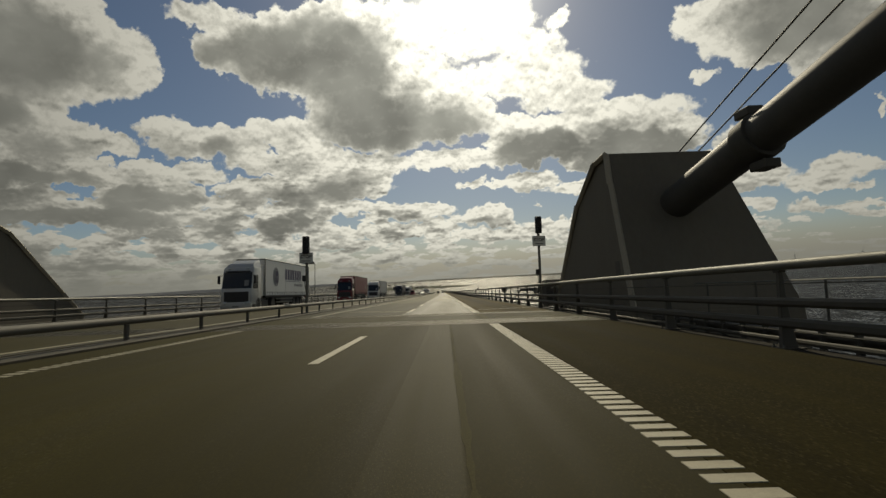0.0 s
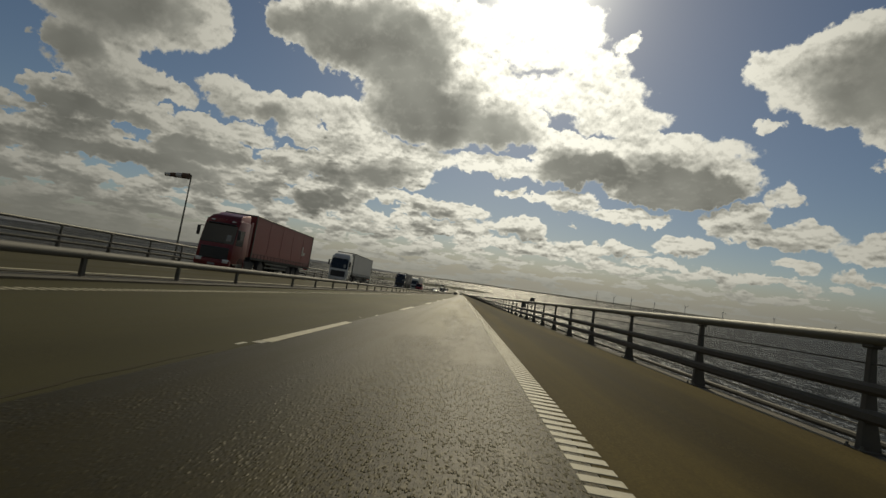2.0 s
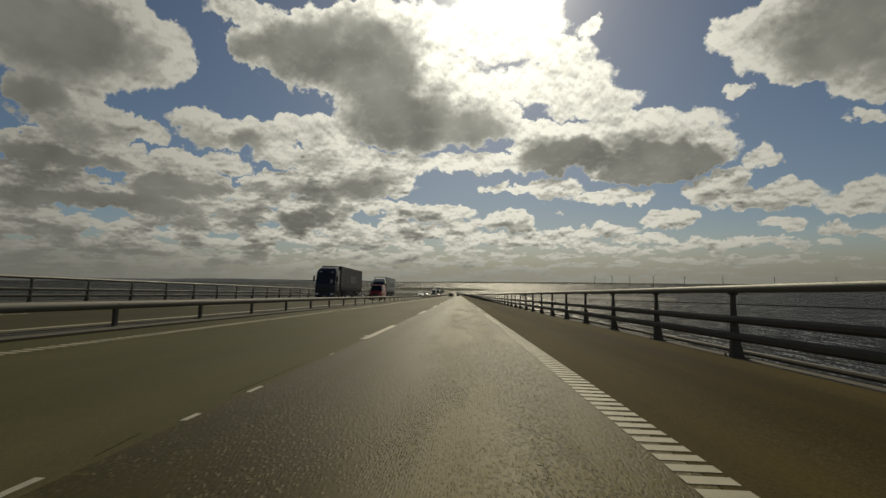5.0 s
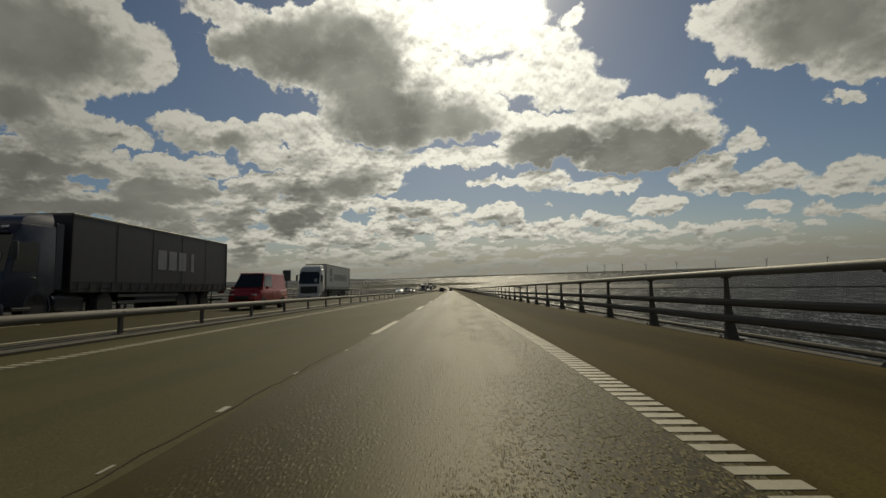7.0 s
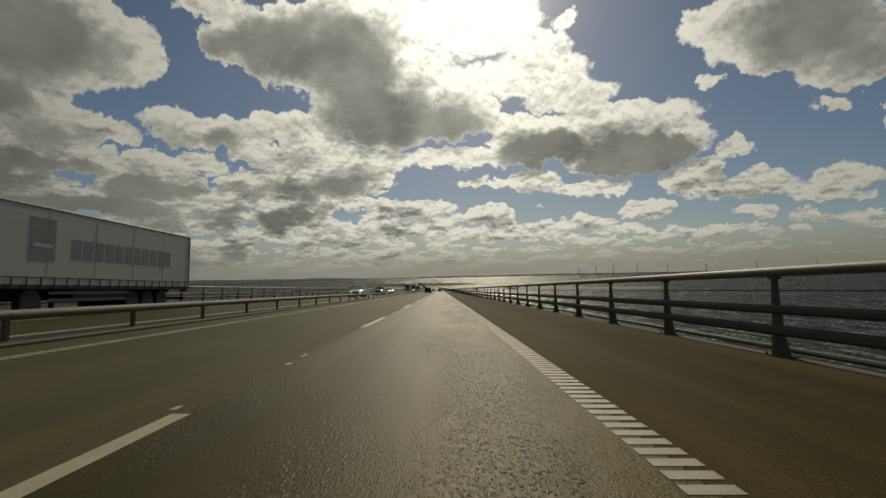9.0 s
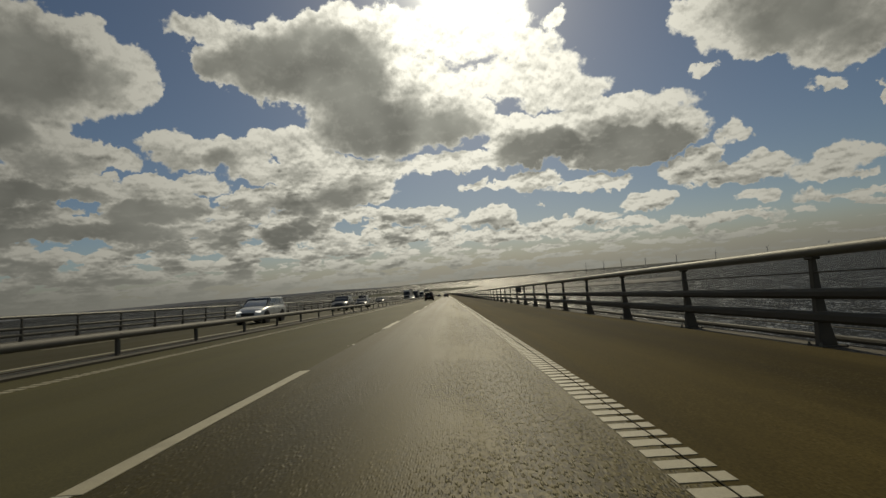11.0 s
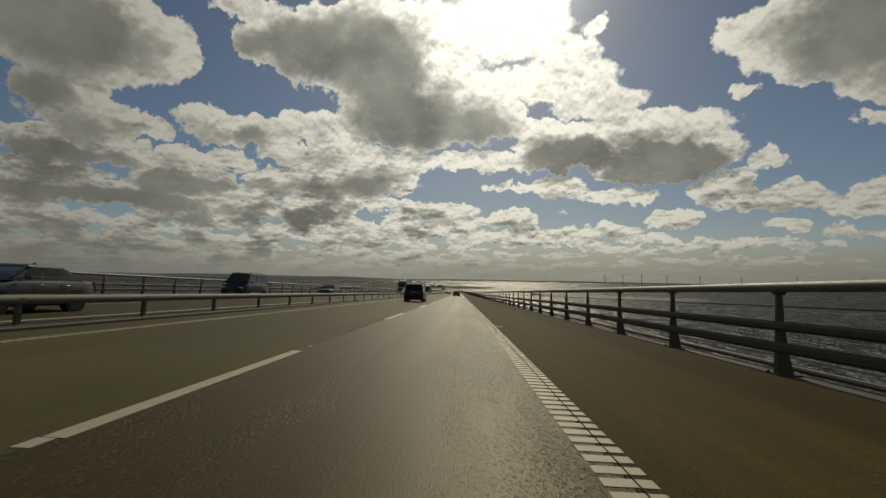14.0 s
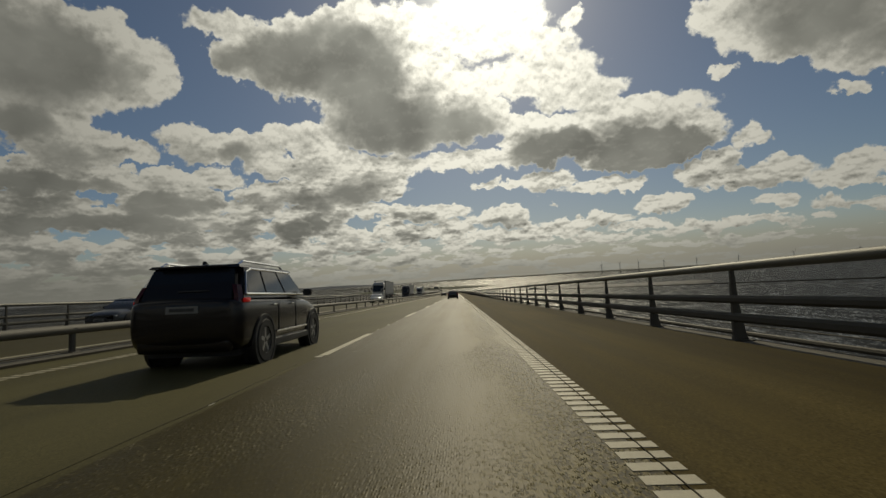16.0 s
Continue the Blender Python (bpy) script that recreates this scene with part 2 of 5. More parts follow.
def asphalt(name, rgb, rough, speck, streak=0.25, grain=95.0, bump=0.4, spec=0.05, track=None, worn_band=None, fresh=None):
    """Rolled asphalt: stones, wheel streaks along the road and larger stains."""
    m = bpy.data.materials.new(name)
    m.use_nodes = True
    n = Nodes(m.node_tree)
    bsdf = m.node_tree.nodes["Principled BSDF"]
    at = n.add("ShaderNodeTexCoord").outputs["Object"]
    stones = n.add("ShaderNodeTexVoronoi")
    n.put(stones.inputs["Vector"], n.vec("MULTIPLY", at, (1.0, 0.4, 1.0)))
    stones.inputs["Scale"].default_value = grain
    fine = n.noise(at, grain * 0.55, 3.0, 0.7)
    lanes = n.noise(n.vec("MULTIPLY", at, (1.5, 0.02, 1.0)), 1.0, 4.0, 0.6)
    stains = n.noise(n.vec("MULTIPLY", at, (0.55, 0.12, 1.0)), 1.0, 5.0, 0.6)
    tone = n.math("MULTIPLY_ADD", lanes, 2 * streak, 1 - streak)
    tone = n.math("MULTIPLY", tone, n.math("MULTIPLY_ADD", stains, 0.75, 0.62))
    tone = n.math("MULTIPLY", tone, n.math("MULTIPLY_ADD", fine, 1.4, 0.3))
    # fretted places where the stones stand out
    worn = n.ramp(n.noise(n.vec("MULTIPLY", at, (0.8, 0.22, 1.0)), 1.0, 4.0, 0.6), 0.40, 0.60, 0.25, 1.5)
    if track:
        # the wheel track is fretted and paler, the strip along the lane line darker and closed
        across = n.add("ShaderNodeSeparateXYZ")
        n.put(across.inputs[0], n.vec("ADD", at, n.vec("SCALE", n.noise(n.vec("MULTIPLY", at, (0.9, 0.3, 1.0)), 1.0, 4.0, 0.6, True), 1.1)))
        off = n.math("ABSOLUTE", n.math("SUBTRACT", across.outputs[0], track + 0.55))
        band = n.ramp(off, 0.2, 1.6, 1.0, 0.0)
        worn = n.math("MULTIPLY", worn, n.math("MULTIPLY_ADD", band, 1.15, 0.12))
        tone = n.math("MULTIPLY", tone, n.ramp(n.math("SUBTRACT", across.outputs[0], 0.55), 0.5, 2.0, 0.62, 1.12))
        # diffuse raised here to stand in for sky reflection the bumps break up
        tone = n.math("MULTIPLY", tone, n.math("MULTIPLY_ADD", band, 0.25, 1.0))
    pick = n.add("ShaderNodeSeparateColor")
    n.put(pick.inputs[0], stones.outputs["Color"])
    bare = n.math("MULTIPLY", n.ramp(pick.outputs[0], 0.45, 1.0, -0.3, 1.0, smooth=False), n.ramp(stones.outputs["Distance"], 0.2, 0.6, 1.0, 0.15))
    stone = n.math("MULTIPLY_ADD", n.math("MULTIPLY", bare, speck), worn, 1.0)
    stone = n.math("MAXIMUM", stone, 0.22)
    if worn_band:
        # a strip that nobody drives on stays darker, with ragged sides
        side = n.add("ShaderNodeSeparateXYZ")
        n.put(side.inputs[0], n.vec("ADD", at, n.vec("SCALE", n.noise(n.vec("MULTIPLY", at, (0.7, 0.10, 1.0)), 1.0, 5.0, 0.65, True), 1.6)))
        tone = n.math("MULTIPLY", tone, n.ramp(n.math("ABSOLUTE", n.math("SUBTRACT", side.outputs[0], worn_band[0] + 0.8)), worn_band[1] * 0.3, worn_band[1], worn_band[2], 1.0))
    bare_share = 0.30
    if fresh:
        # newer, darker asphalt close to the joint, paler with age further on
        along = n.add("ShaderNodeSeparateXYZ")
        n.put(along.inputs[0], n.vec("ADD", at, n.vec("SCALE", n.noise(n.vec("MULTIPLY", at, (0.3, 0.05, 1.0)), 1.0, 3.0, 0.5, True), 24.0)))
        age = n.ramp(along.outputs[1], fresh[0] + 12.0, fresh[1] + 12.0, fresh[2], 1.0)
        tone = n.math("MULTIPLY", tone, age)
        bare_share = n.math("MULTIPLY", age, bare_share)
    col = n.vec("SCALE", rgb, n.math("MULTIPLY", tone, n.math("MINIMUM", stone, 1.0)))
    # bare stones are paler and greyer than the binder
    chip = n.math("MULTIPLY", n.math("SUBTRACT", stone, 1.0), bare_share, clamp=True)
    n.put(bsdf.inputs["Base Color"], n.mix(chip, col, (0.19, 0.163, 0.080, 1)))
    n.put(bsdf.inputs["Roughness"], n.math("ADD", n.math("MULTIPLY_ADD", lanes, 0.24, rough - 0.12), n.math("MULTIPLY_ADD", fine, 0.2, -0.1), clamp=True))
    bsdf.inputs["Specular IOR Level"].default_value = spec
    k = n.add("ShaderNodeBump")
    k.inputs["Strength"].default_value, k.inputs["Distance"].default_value = bump, 0.004
    n.put(k.inputs["Height"], n.math("ADD", stone, n.math("MULTIPLY", fine, n.math("MULTIPLY", worn, 0.5))))
    bsdf.inputs["Specular Tint"].default_value = (1.0, 0.88, 0.62, 1)
    n.put(bsdf.inputs["Normal"], k.outputs[0])
    return m


def sea_material():
    m = bpy.data.materials.new("sea_water")
    m.use_nodes = True
    n = Nodes(m.node_tree)
    bsdf = m.node_tree.nodes["Principled BSDF"]
    at = n.add("ShaderNodeTexCoord").outputs["Object"]
    swell = n.noise(n.vec("MULTIPLY", at, (0.020, 0.036, 0.03)), 1.0, 6.0, 0.62)
    chop = n.noise(n.vec("MULTIPLY", at, (0.10, 0.075, 0.16)), 1.0, 4.0, 0.6)
    wide = n.noise(n.vec("MULTIPLY", at, (0.0016, 0.004, 0.002)), 1.0, 4.0, 0.6)
    k = n.add("ShaderNodeBump")
    k.inputs["Strength"].default_value, k.inputs["Distance"].default_value = 1.0, 1.7
    n.put(k.inputs["Height"], n.math("ADD", swell, n.math("MULTIPLY", chop, 1.1)))
    deep = n.add("ShaderNodeBsdfDiffuse")
    n.put(deep.inputs["Color"], n.mix(wide, (0.016, 0.017, 0.018, 1), (0.028, 0.029, 0.029, 1)))
    n.put(deep.inputs["Normal"], k.outputs[0])
    gloss = n.add("ShaderNodeBsdfGlossy")
    gloss.inputs["Color"].default_value = (0.95, 0.95, 0.93, 1)
    n.put(gloss.inputs["Roughness"], n.math("MULTIPLY_ADD", wide, 0.12, 0.20))
    n.put(gloss.inputs["Normal"], k.outputs[0])
    facet = n.add("ShaderNodeBsdfGlossy")
    facet.inputs["Color"].default_value = (0.95, 0.95, 0.93, 1)
    facet.inputs["Roughness"].default_value = 0.34
    n.put(facet.inputs["Normal"], k.outputs[0])
    # small steep facets of the chop that catch the sun
    steep = n.noise(n.vec("MULTIPLY", at, (0.55, 0.20, 0.5)), 1.0, 3.0, 0.6)
    both = n.add("ShaderNodeMixShader")
    glint = n.add("ShaderNodeMixShader")
    fres = n.add("ShaderNodeFresnel")
    fres.inputs["IOR"].default_value = 1.33
    # cat's-paws: streaks where the wind roughens the water
    paws = n.noise(n.vec("MULTIPLY", at, (0.11, 0.022, 0.1)), 1.0, 5.0, 0.65)
    n.put(both.inputs[0], n.math("MULTIPLY", n.ramp(fres.outputs[0], 0.03, 0.80, 0.02, 0.085), n.ramp(paws, 0.44, 0.66, 0.45, 1.8)))
    n.put(both.inputs[1], deep.outputs[0])
    n.put(both.inputs[2], gloss.outputs[0])
    n.put(glint.inputs[0], n.ramp(n.math("MULTIPLY_ADD", paws, 0.45, n.math("MULTIPLY", steep, 0.75)), 0.60, 0.76, 0.0, 0.36))
    n.put(glint.inputs[1], both.outputs[0])
    n.put(glint.inputs[2], facet.outputs[0])
    m.node_tree.nodes.remove(bsdf)
    n.put(m.node_tree.nodes["Material Output"].inputs[0], glint.outputs[0])
    return m


def lamp_material(name, rgb, strength):
    m = surface(name, rgb, 0.2)
    bsdf = m.node_tree.nodes["Principled BSDF"]
    bsdf.inputs["Emission Color"].default_value = (*rgb, 1)
    bsdf.inputs["Emission Strength"].default_value = strength
    return m


LEFT_LANE = asphalt("asphalt_left_lane", (0.073, 0.0665, 0.0310), 0.66, 0.55, 0.42, fresh=(40.0, 80.0, 0.44))
RIGHT_LANE = asphalt("asphalt_right_lane", (0.060, 0.0475, 0.0095), 0.50, 6.6, 0.4, 54.0, 1.0, 0.081, 2.8, fresh=(46.0, 86.0, 0.33))
SHOULDER = asphalt("asphalt_shoulder", (0.070, 0.0535, 0.0180), 0.80, 0.55, 0.70, 75.0, 0.4, 0.03, None, (5.75, 1.3, 0.62))
OTHER_LANES = asphalt("asphalt_other_carriageway", (0.048, 0.042, 0.019), 0.66, 0.2)
BRIDGE_LANES = asphalt("asphalt_before_joint", (0.0345, 0.0297, 0.0080), 0.74, 0.4, 0.35, worn_band=(2.6, 3.4, 0.68))
# darker than the lanes: the anchorage's shade is put into this base colour
BRIDGE_SHOULDER = asphalt("shaded_asphalt_beside_anchorage", (0.023, 0.0188, 0.0058), 0.85, 0.4, 0.6, 60.0, 0.4, 0.02)
PATCH = asphalt("asphalt_worn_patch", (0.027, 0.0235, 0.0072), 0.70, 0.4, 0.4)
LINE = surface("road_paint", (0.30, 0.272, 0.185), 0.65, vary=0.45, big=3.0, fine=60.0, bump=0.35, dirt=(0.13, 0.12, 0.085))
LINE_WORN = surface("worn_road_paint", (0.30, 0.285, 0.22), 0.65, vary=0.4, big=2.0, fine=40.0, dirt=(0.11, 0.10, 0.075))
LINE_FADED = surface("thin_road_paint", (0.135, 0.122, 0.085), 0.75, spec=0.2, vary=0.5, big=2.0, fine=40.0, dirt=(0.07, 0.06, 0.035))
LINE_OLD = asphalt("asphalt_with_faded_paint", (0.048, 0.043, 0.018), 0.8, 0.5, 0.6)
SEAM = surface("bitumen_seam", (0.034, 0.030, 0.018), 0.9, spec=0.1, vary=0.25, big=1.5)
CONCRETE = surface("concrete", (0.058, 0.050, 0.033), 0.85, vary=0.25, big=0.5, fine=14.0, bump=0.35, dirt=(0.075, 0.066, 0.048))
# dark copy of the concrete: shade at the anchorage is in its base colour
SHADED_CONCRETE = surface("shade_toned_concrete", (0.020, 0.017, 0.012), 0.9, spec=0.1, vary=0.35, big=0.5, fine=14.0, bump=0.35, dirt=(0.035, 0.030, 0.022))
CONCRETE_DARK = surface("weathered_concrete", (0.098, 0.090, 0.070), 0.85, vary=0.28, big=0.35, fine=9.0, bump=0.3, stretch=(1, 1, 0.5), dirt=(0.09, 0.085, 0.07))
MEDIAN = surface("dirty_median", (0.048, 0.041, 0.026), 0.9, vary=0.4, big=0.9, fine=18.0, bump=0.4, dirt=(0.03, 0.026, 0.018))
BARRIER = surface("weathered_barrier_steel", (0.135, 0.127, 0.106), 0.7, 0.0, spec=0.25, vary=0.3, big=0.8, fine=22.0, stretch=(1, 0.25, 1), dirt=(0.085, 0.065, 0.045))
GALV = surface("galvanised_steel", (0.15, 0.146, 0.122), 0.62, 0.35, vary=0.2, big=1.0, fine=22.0, stretch=(1, 0.2, 1), dirt=(0.20, 0.19, 0.16))
STEEL_DARK = surface("dark_painted_steel", (0.082, 0.077, 0.064), 0.7, 0.0, spec=0.2, vary=0.25, big=1.2, fine=25.0, bump=0.15, dirt=(0.06, 0.05, 0.04))
POST_STEEL = surface("post_steel", (0.084, 0.078, 0.064), 0.65, 0.0, spec=0.25, vary=0.25, big=1.5, fine=25.0, bump=0.1)
JOINT_STEEL = surface("joint_steel", (0.088, 0.075, 0.044), 0.6, 0.25, vary=0.25, big=1.4, fine=20.0)
JOINT_GAP = surface("joint_rubber", (0.012, 0.012, 0.012), 0.8)
ANCHOR_EDGE = surface("pale_concrete_border", (0.34, 0.305, 0.235), 0.85, vary=0.3, big=0.8, fine=12.0, bump=0.3, dirt=(0.12, 0.10, 0.075))
ANCHOR = surface("stained_concrete", (0.125, 0.110, 0.082), 0.85, vary=0.35, big=0.3, fine=7.0, bump=0.35, stretch=(1, 1, 0.35), dirt=(0.10, 0.088, 0.064))
TUBE = surface("stay_pipe_coating", (0.080, 0.075, 0.065), 0.6, spec=0.25, vary=0.3, big=0.8, fine=12.0, dirt=(0.10, 0.09, 0.075))
SEA = sea_material()
# distance haze is mixed into the coast's pale blue-grey base colour
COAST = surface("haze_coloured_coast", (0.20, 0.205, 0.215), 1.0, vary=0.2, big=0.004, fine=0.02, spec=0.0)
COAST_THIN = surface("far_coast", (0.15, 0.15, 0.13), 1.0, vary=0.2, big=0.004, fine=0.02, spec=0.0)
ISLAND = surface("island_heath", (0.055, 0.058, 0.036), 1.0, vary=0.35, big=0.01, fine=0.15, spec=0.1)
SPIT = surface("wet_shingle", (0.026, 0.025, 0.021), 0.8, vary=0.3, big=0.02, fine=0.3)
LEAF = surface("island_foliage", (0.042, 0.050, 0.026), 0.9, vary=0.4, big=0.3, fine=2.0)
BARK = surface("bark", (0.10, 0.08, 0.055), 0.9, vary=0.3, big=2.0)
RUBBER = surface("tyre_rubber", (0.018, 0.018, 0.018), 0.85, vary=0.3, big=3.0, fine=60.0, bump=0.2)
RIM = surface("alloy_rim", (0.38, 0.38, 0.38), 0.35, 0.85, vary=0.15, big=4.0)
RIM_DARK = surface("steel_rim", (0.12, 0.12, 0.12), 0.5, 0.6, vary=0.2, big=4.0)
BLACK = surface("black_plastic", (0.020, 0.020, 0.021), 0.55, vary=0.3, big=4.0, fine=60.0)
GLASS = surface("tinted_glass", (0.012, 0.014, 0.016), 0.08, vary=0.1, big=3.0, spec=0.5)
CHROME = surface("chrome", (0.75, 0.75, 0.74), 0.12, 1.0, vary=0.05, big=3.0)
HEADLIGHT = surface("headlight_glass", (0.55, 0.56, 0.56), 0.08, 0.3, vary=0.1, big=8.0)
HEAD_ON = lamp_material("headlight_on", (1.0, 0.96, 0.88), 1.0)
TAIL = lamp_material("tail_light_on", (0.36, 0.010, 0.008), 0.28)
TAIL_OFF = surface("tail_light", (0.25, 0.012, 0.01), 0.15, vary=0.1, big=8.0)
TAIL_SMOKED = surface("smoked_tail_light", (0.045, 0.004, 0.004), 0.12, vary=0.1, big=8.0)
PLATE = surface("plate_white", (0.20, 0.20, 0.19), 0.5)
PLATE_BAR = surface("plate_marking", (0.05, 0.05, 0.05), 0.6)
SIGN_WHITE = surface("sign_white", (0.60, 0.60, 0.55), 0.5, vary=0.15, big=3.0)
SIGN_BACK = surface("sign_back", (0.06, 0.06, 0.06), 0.6, vary=0.2, big=3.0)
SOCK_DARK = surface("windsock_dark", (0.10, 0.06, 0.04), 0.85, vary=0.2, big=3.0)
SOCK_LIGHT = surface("windsock_light", (0.50, 0.48, 0.44), 0.85, vary=0.2, big=3.0)
TURBINE = surface("turbine_white", (0.24, 0.245, 0.245), 0.6, vary=0.08, big=0.1)
HOUSE_WALL = surface("far_plaster", (0.32, 0.31, 0.28), 0.9, vary=0.15, big=0.1)
HOUSE_ROOF = surface("far_roof", (0.09, 0.085, 0.08), 0.8, vary=0.2, big=0.1)

# ---------------------------------------------------------------- the lie of the road
SLOPES = ((-200, 0.029), (0, 0.029), (400, 0.026), (1000, 0.019), (3000, 0.0095), (3300, 0.0095))
CROSSFALL = 0.020
RAIL_PITCH = 4.044
SEA_LEVEL = -60.0


def fall(y):
    return float(np.interp(y, [a for a, _ in SLOPES], [b for _, b in SLOPES]))


_ys = np.arange(-200.0, 3301.0, 1.0)
_zs = -np.cumsum([fall(v) for v in _ys])
_zs -= np.interp(0.0, _ys, _zs)


def road_z(y):
    return float(np.interp(y, _ys, _zs))


def road_x(y):
    return -y * abs(y) / 90000.0


def at(x, y, z=0.0):
    """A place on the bridge: x across it, y along it, z above its surface."""
    return Vector((x + road_x(y), y, road_z(y) + z - CROSSFALL * x))


def lie(x, y, z=0.0, heading=0.0):
    """The pose of a thing that stands on the road there."""
    p = at(x, y, z)
    return Matrix.Translation(p) @ pose(0, 0, 0, -math.degrees(math.atan(fall(y))), math.degrees(math.atan(CROSSFALL)), math.degrees(y / 45000.0)) @ pose(0, 0, 0, 0, 0, heading)


def sea_z(x, y):
    r = math.hypot(x, y - 170)
    return SEA_LEVEL + (49.0 * ((r - 2600) / 2150) ** 1.3 if r > 2600 else 0.0)


# ---------------------------------------------------------------- mesh helpers


def mesh_of(name, bm, mat, smooth=False):
    bmesh.ops.recalc_face_normals(bm, faces=bm.faces)
    me = bpy.data.meshes.new(name)
    bm.to_mesh(me)
    bm.free()
    me.materials.append(mat)
    if smooth:
        for p in me.polygons:
            p.use_smooth = True
        me.set_sharp_from_angle(angle=radians(38))
    return me


def part(name, bm, mat, parent, label="", smooth=False, m=None):
    """Links a bmesh as one mesh object under a thing or a part."""
    ob = new(name, mesh_of(name, bm, mat, smooth))
    ob.parent = parent
    if m is not None:
        ob.matrix_local = m
    return tagged(ob, label) if label else ob


def thing(name, label, category, group="", m=None, kind=""):
    ob = new(name)
    ob.empty_display_size = 0.3
    if m is not None:
        ob.matrix_world = m
    return tagged(ob, label, category, group, kind)


def solid(name, bm, mat, label, category, kind="", group="", smooth=False):
    return tagged(new(name, mesh_of(name, bm, mat, smooth)), label, category, group, kind)


def box(cx, cy, cz, sx, sy, sz, bevel=0.0, seg=1, bm=None, m=None):
    made = bm or bmesh.new()
    vs = bmesh.ops.create_cube(made, size=1.0)["verts"]
    for v in vs:
        v.co = Vector((cx + v.co.x * sx, cy + v.co.y * sy, cz + v.co.z * sz))
        if m is not None:
            v.co = m @ v.co
    if bevel:
        edges = list({e for v in vs for e in v.link_edges})
        bmesh.ops.bevel(made, geom=edges, offset=bevel, segments=seg, affect="EDGES", profile=0.6)
    return made


def prism(outline, x0, x1, bevel=0.0, seg=2, bm=None):
    """An outline in (y, z), pulled from x0 to x1."""
    made = bm or bmesh.new()
    a = [made.verts.new((x0, y, z)) for y, z in outline]
    b = [made.verts.new((x1, y, z)) for y, z in outline]
    n = len(outline)
    faces = [made.faces.new(a), made.faces.new(list(reversed(b)))]
    for i in range(n):
        faces.append(made.faces.new((a[i], a[(i + 1) % n], b[(i + 1) % n], b[i])))
    if bevel:
        bmesh.ops.recalc_face_normals(made, faces=faces)
        bmesh.ops.bevel(made, geom=list({e for f in faces for e in f.edges}), offset=bevel, segments=seg, affect="EDGES", profile=0.6)
    return made


def loft(rings, bm=None, caps=True):
    """Closed rings of equal length, skinned one to the next."""
    made = bm or bmesh.new()
    vs = [[made.verts.new(p) for p in ring] for ring in rings]
    n = len(rings[0])
    for a, b in zip(vs, vs[1:]):
        for i in range(n):
            made.faces.new((a[i], a[(i + 1) % n], b[(i + 1) % n], b[i]))
    if caps:
        made.faces.new(vs[0])
        made.faces.new(list(reversed(vs[-1])))
    return made


def pipe(points, radius, n=8, bm=None):
    """A round bar along points; radius may be a list."""
    pts = [Vector(p) for p in points]
    radii = radius if isinstance(radius, (list, tuple)) else [radius] * len(pts)
    rings = []
    for i, p in enumerate(pts):
        d = (pts[min(i + 1, len(pts) - 1)] - pts[max(i - 1, 0)]).normalized()
        side = d.cross(Vector((0, 0, 1)) if abs(d.z) < 0.95 else Vector((0, 1, 0))).normalized()
        up = side.cross(d)
        rings.append([p + (side * math.cos(a) + up * math.sin(a)) * radii[i] for a in (2 * math.pi * k / n for k in range(n))])
    return loft(rings, bm)


def lathe(profile, axis="x", n=24, bm=None, c=(0, 0, 0)):
    """A profile of (offset along the axis, radius), turned round it."""
    made = bm or bmesh.new()
    rings = []
    for o, r in profile:
        ring = []
        for k in range(n):
            a = 2 * math.pi * k / n
            p = {"x": (o, r * math.cos(a), r * math.sin(a)), "y": (r * math.cos(a), o, r * math.sin(a)), "z": (r * math.cos(a), r * math.sin(a), o)}[axis]
            ring.append(Vector(p) + Vector(c))
        rings.append(ring)
    return loft(rings, made)


def stations(y0, y1, step):
    n = max(1, round((y1 - y0) / step))
    return [y0 + (y1 - y0) * i / n for i in range(n + 1)]


ALONG = stations(-90, 700, 10) + stations(730, 1500, 35) + stations(1560, 3060, 60)


def sweep(outline, ys):
    """A closed outline in (x, z) of the bridge's section, run along it."""
    return loft([[at(x, y, z) for x, z in outline] for y in ys])


def pane(corners, thick=0.012, bm=None, inset=0.0):
    """A thin plate on four corners, proud of them by its thickness."""
    made = bm or bmesh.new()
    c = [Vector(p) for p in corners]
    mid = sum(c, Vector()) / 4
    c = [p + (mid - p).normalized() * inset for p in c]
    nrm = (c[1] - c[0]).cross(c[3] - c[0]).normalized()
    lo = [made.verts.new(p - nrm * 0.01) for p in c]
    hi = [made.verts.new(p + nrm * thick) for p in c]
    made.faces.new(hi)
    made.faces.new(list(reversed(lo)))
    for i in range(4):
        made.faces.new((lo[i], lo[(i + 1) % 4], hi[(i + 1) % 4], hi[i]))
    return made


def ring_box(x0, x1, z0, z1, r=0.04):
    """A box section with cut corners, in (x, z)."""
    return [(x0 + r, z0), (x1 - r, z0), (x1, z0 + r), (x1, z1 - r), (x1 - r, z1), (x0 + r, z1), (x0, z1 - r), (x0, z0 + r)]


def circle(cx, cz, r, n=10):
    return [(cx + r * math.cos(2 * math.pi * k / n), cz + r * math.sin(2 * math.pi * k / n)) for k in range(n)]


# ---------------------------------------------------------------- sea, coast and island
bm = bmesh.new()
rings = []
for r in (5, 60, 140, 280, 480, 760, 1100, 1500, 1950, 2400, 2600, 2800, 3050, 3350, 3700, 4050, 4400, 4750):
    ring = []
    for k in range(128):
        a = 2 * math.pi * k / 128
        x, y = r * math.sin(a), 170 + r * math.cos(a)
        ring.append(bm.verts.new((x, y, sea_z(x, y))))
    rings.append(ring)
bm.faces.new(rings[0])
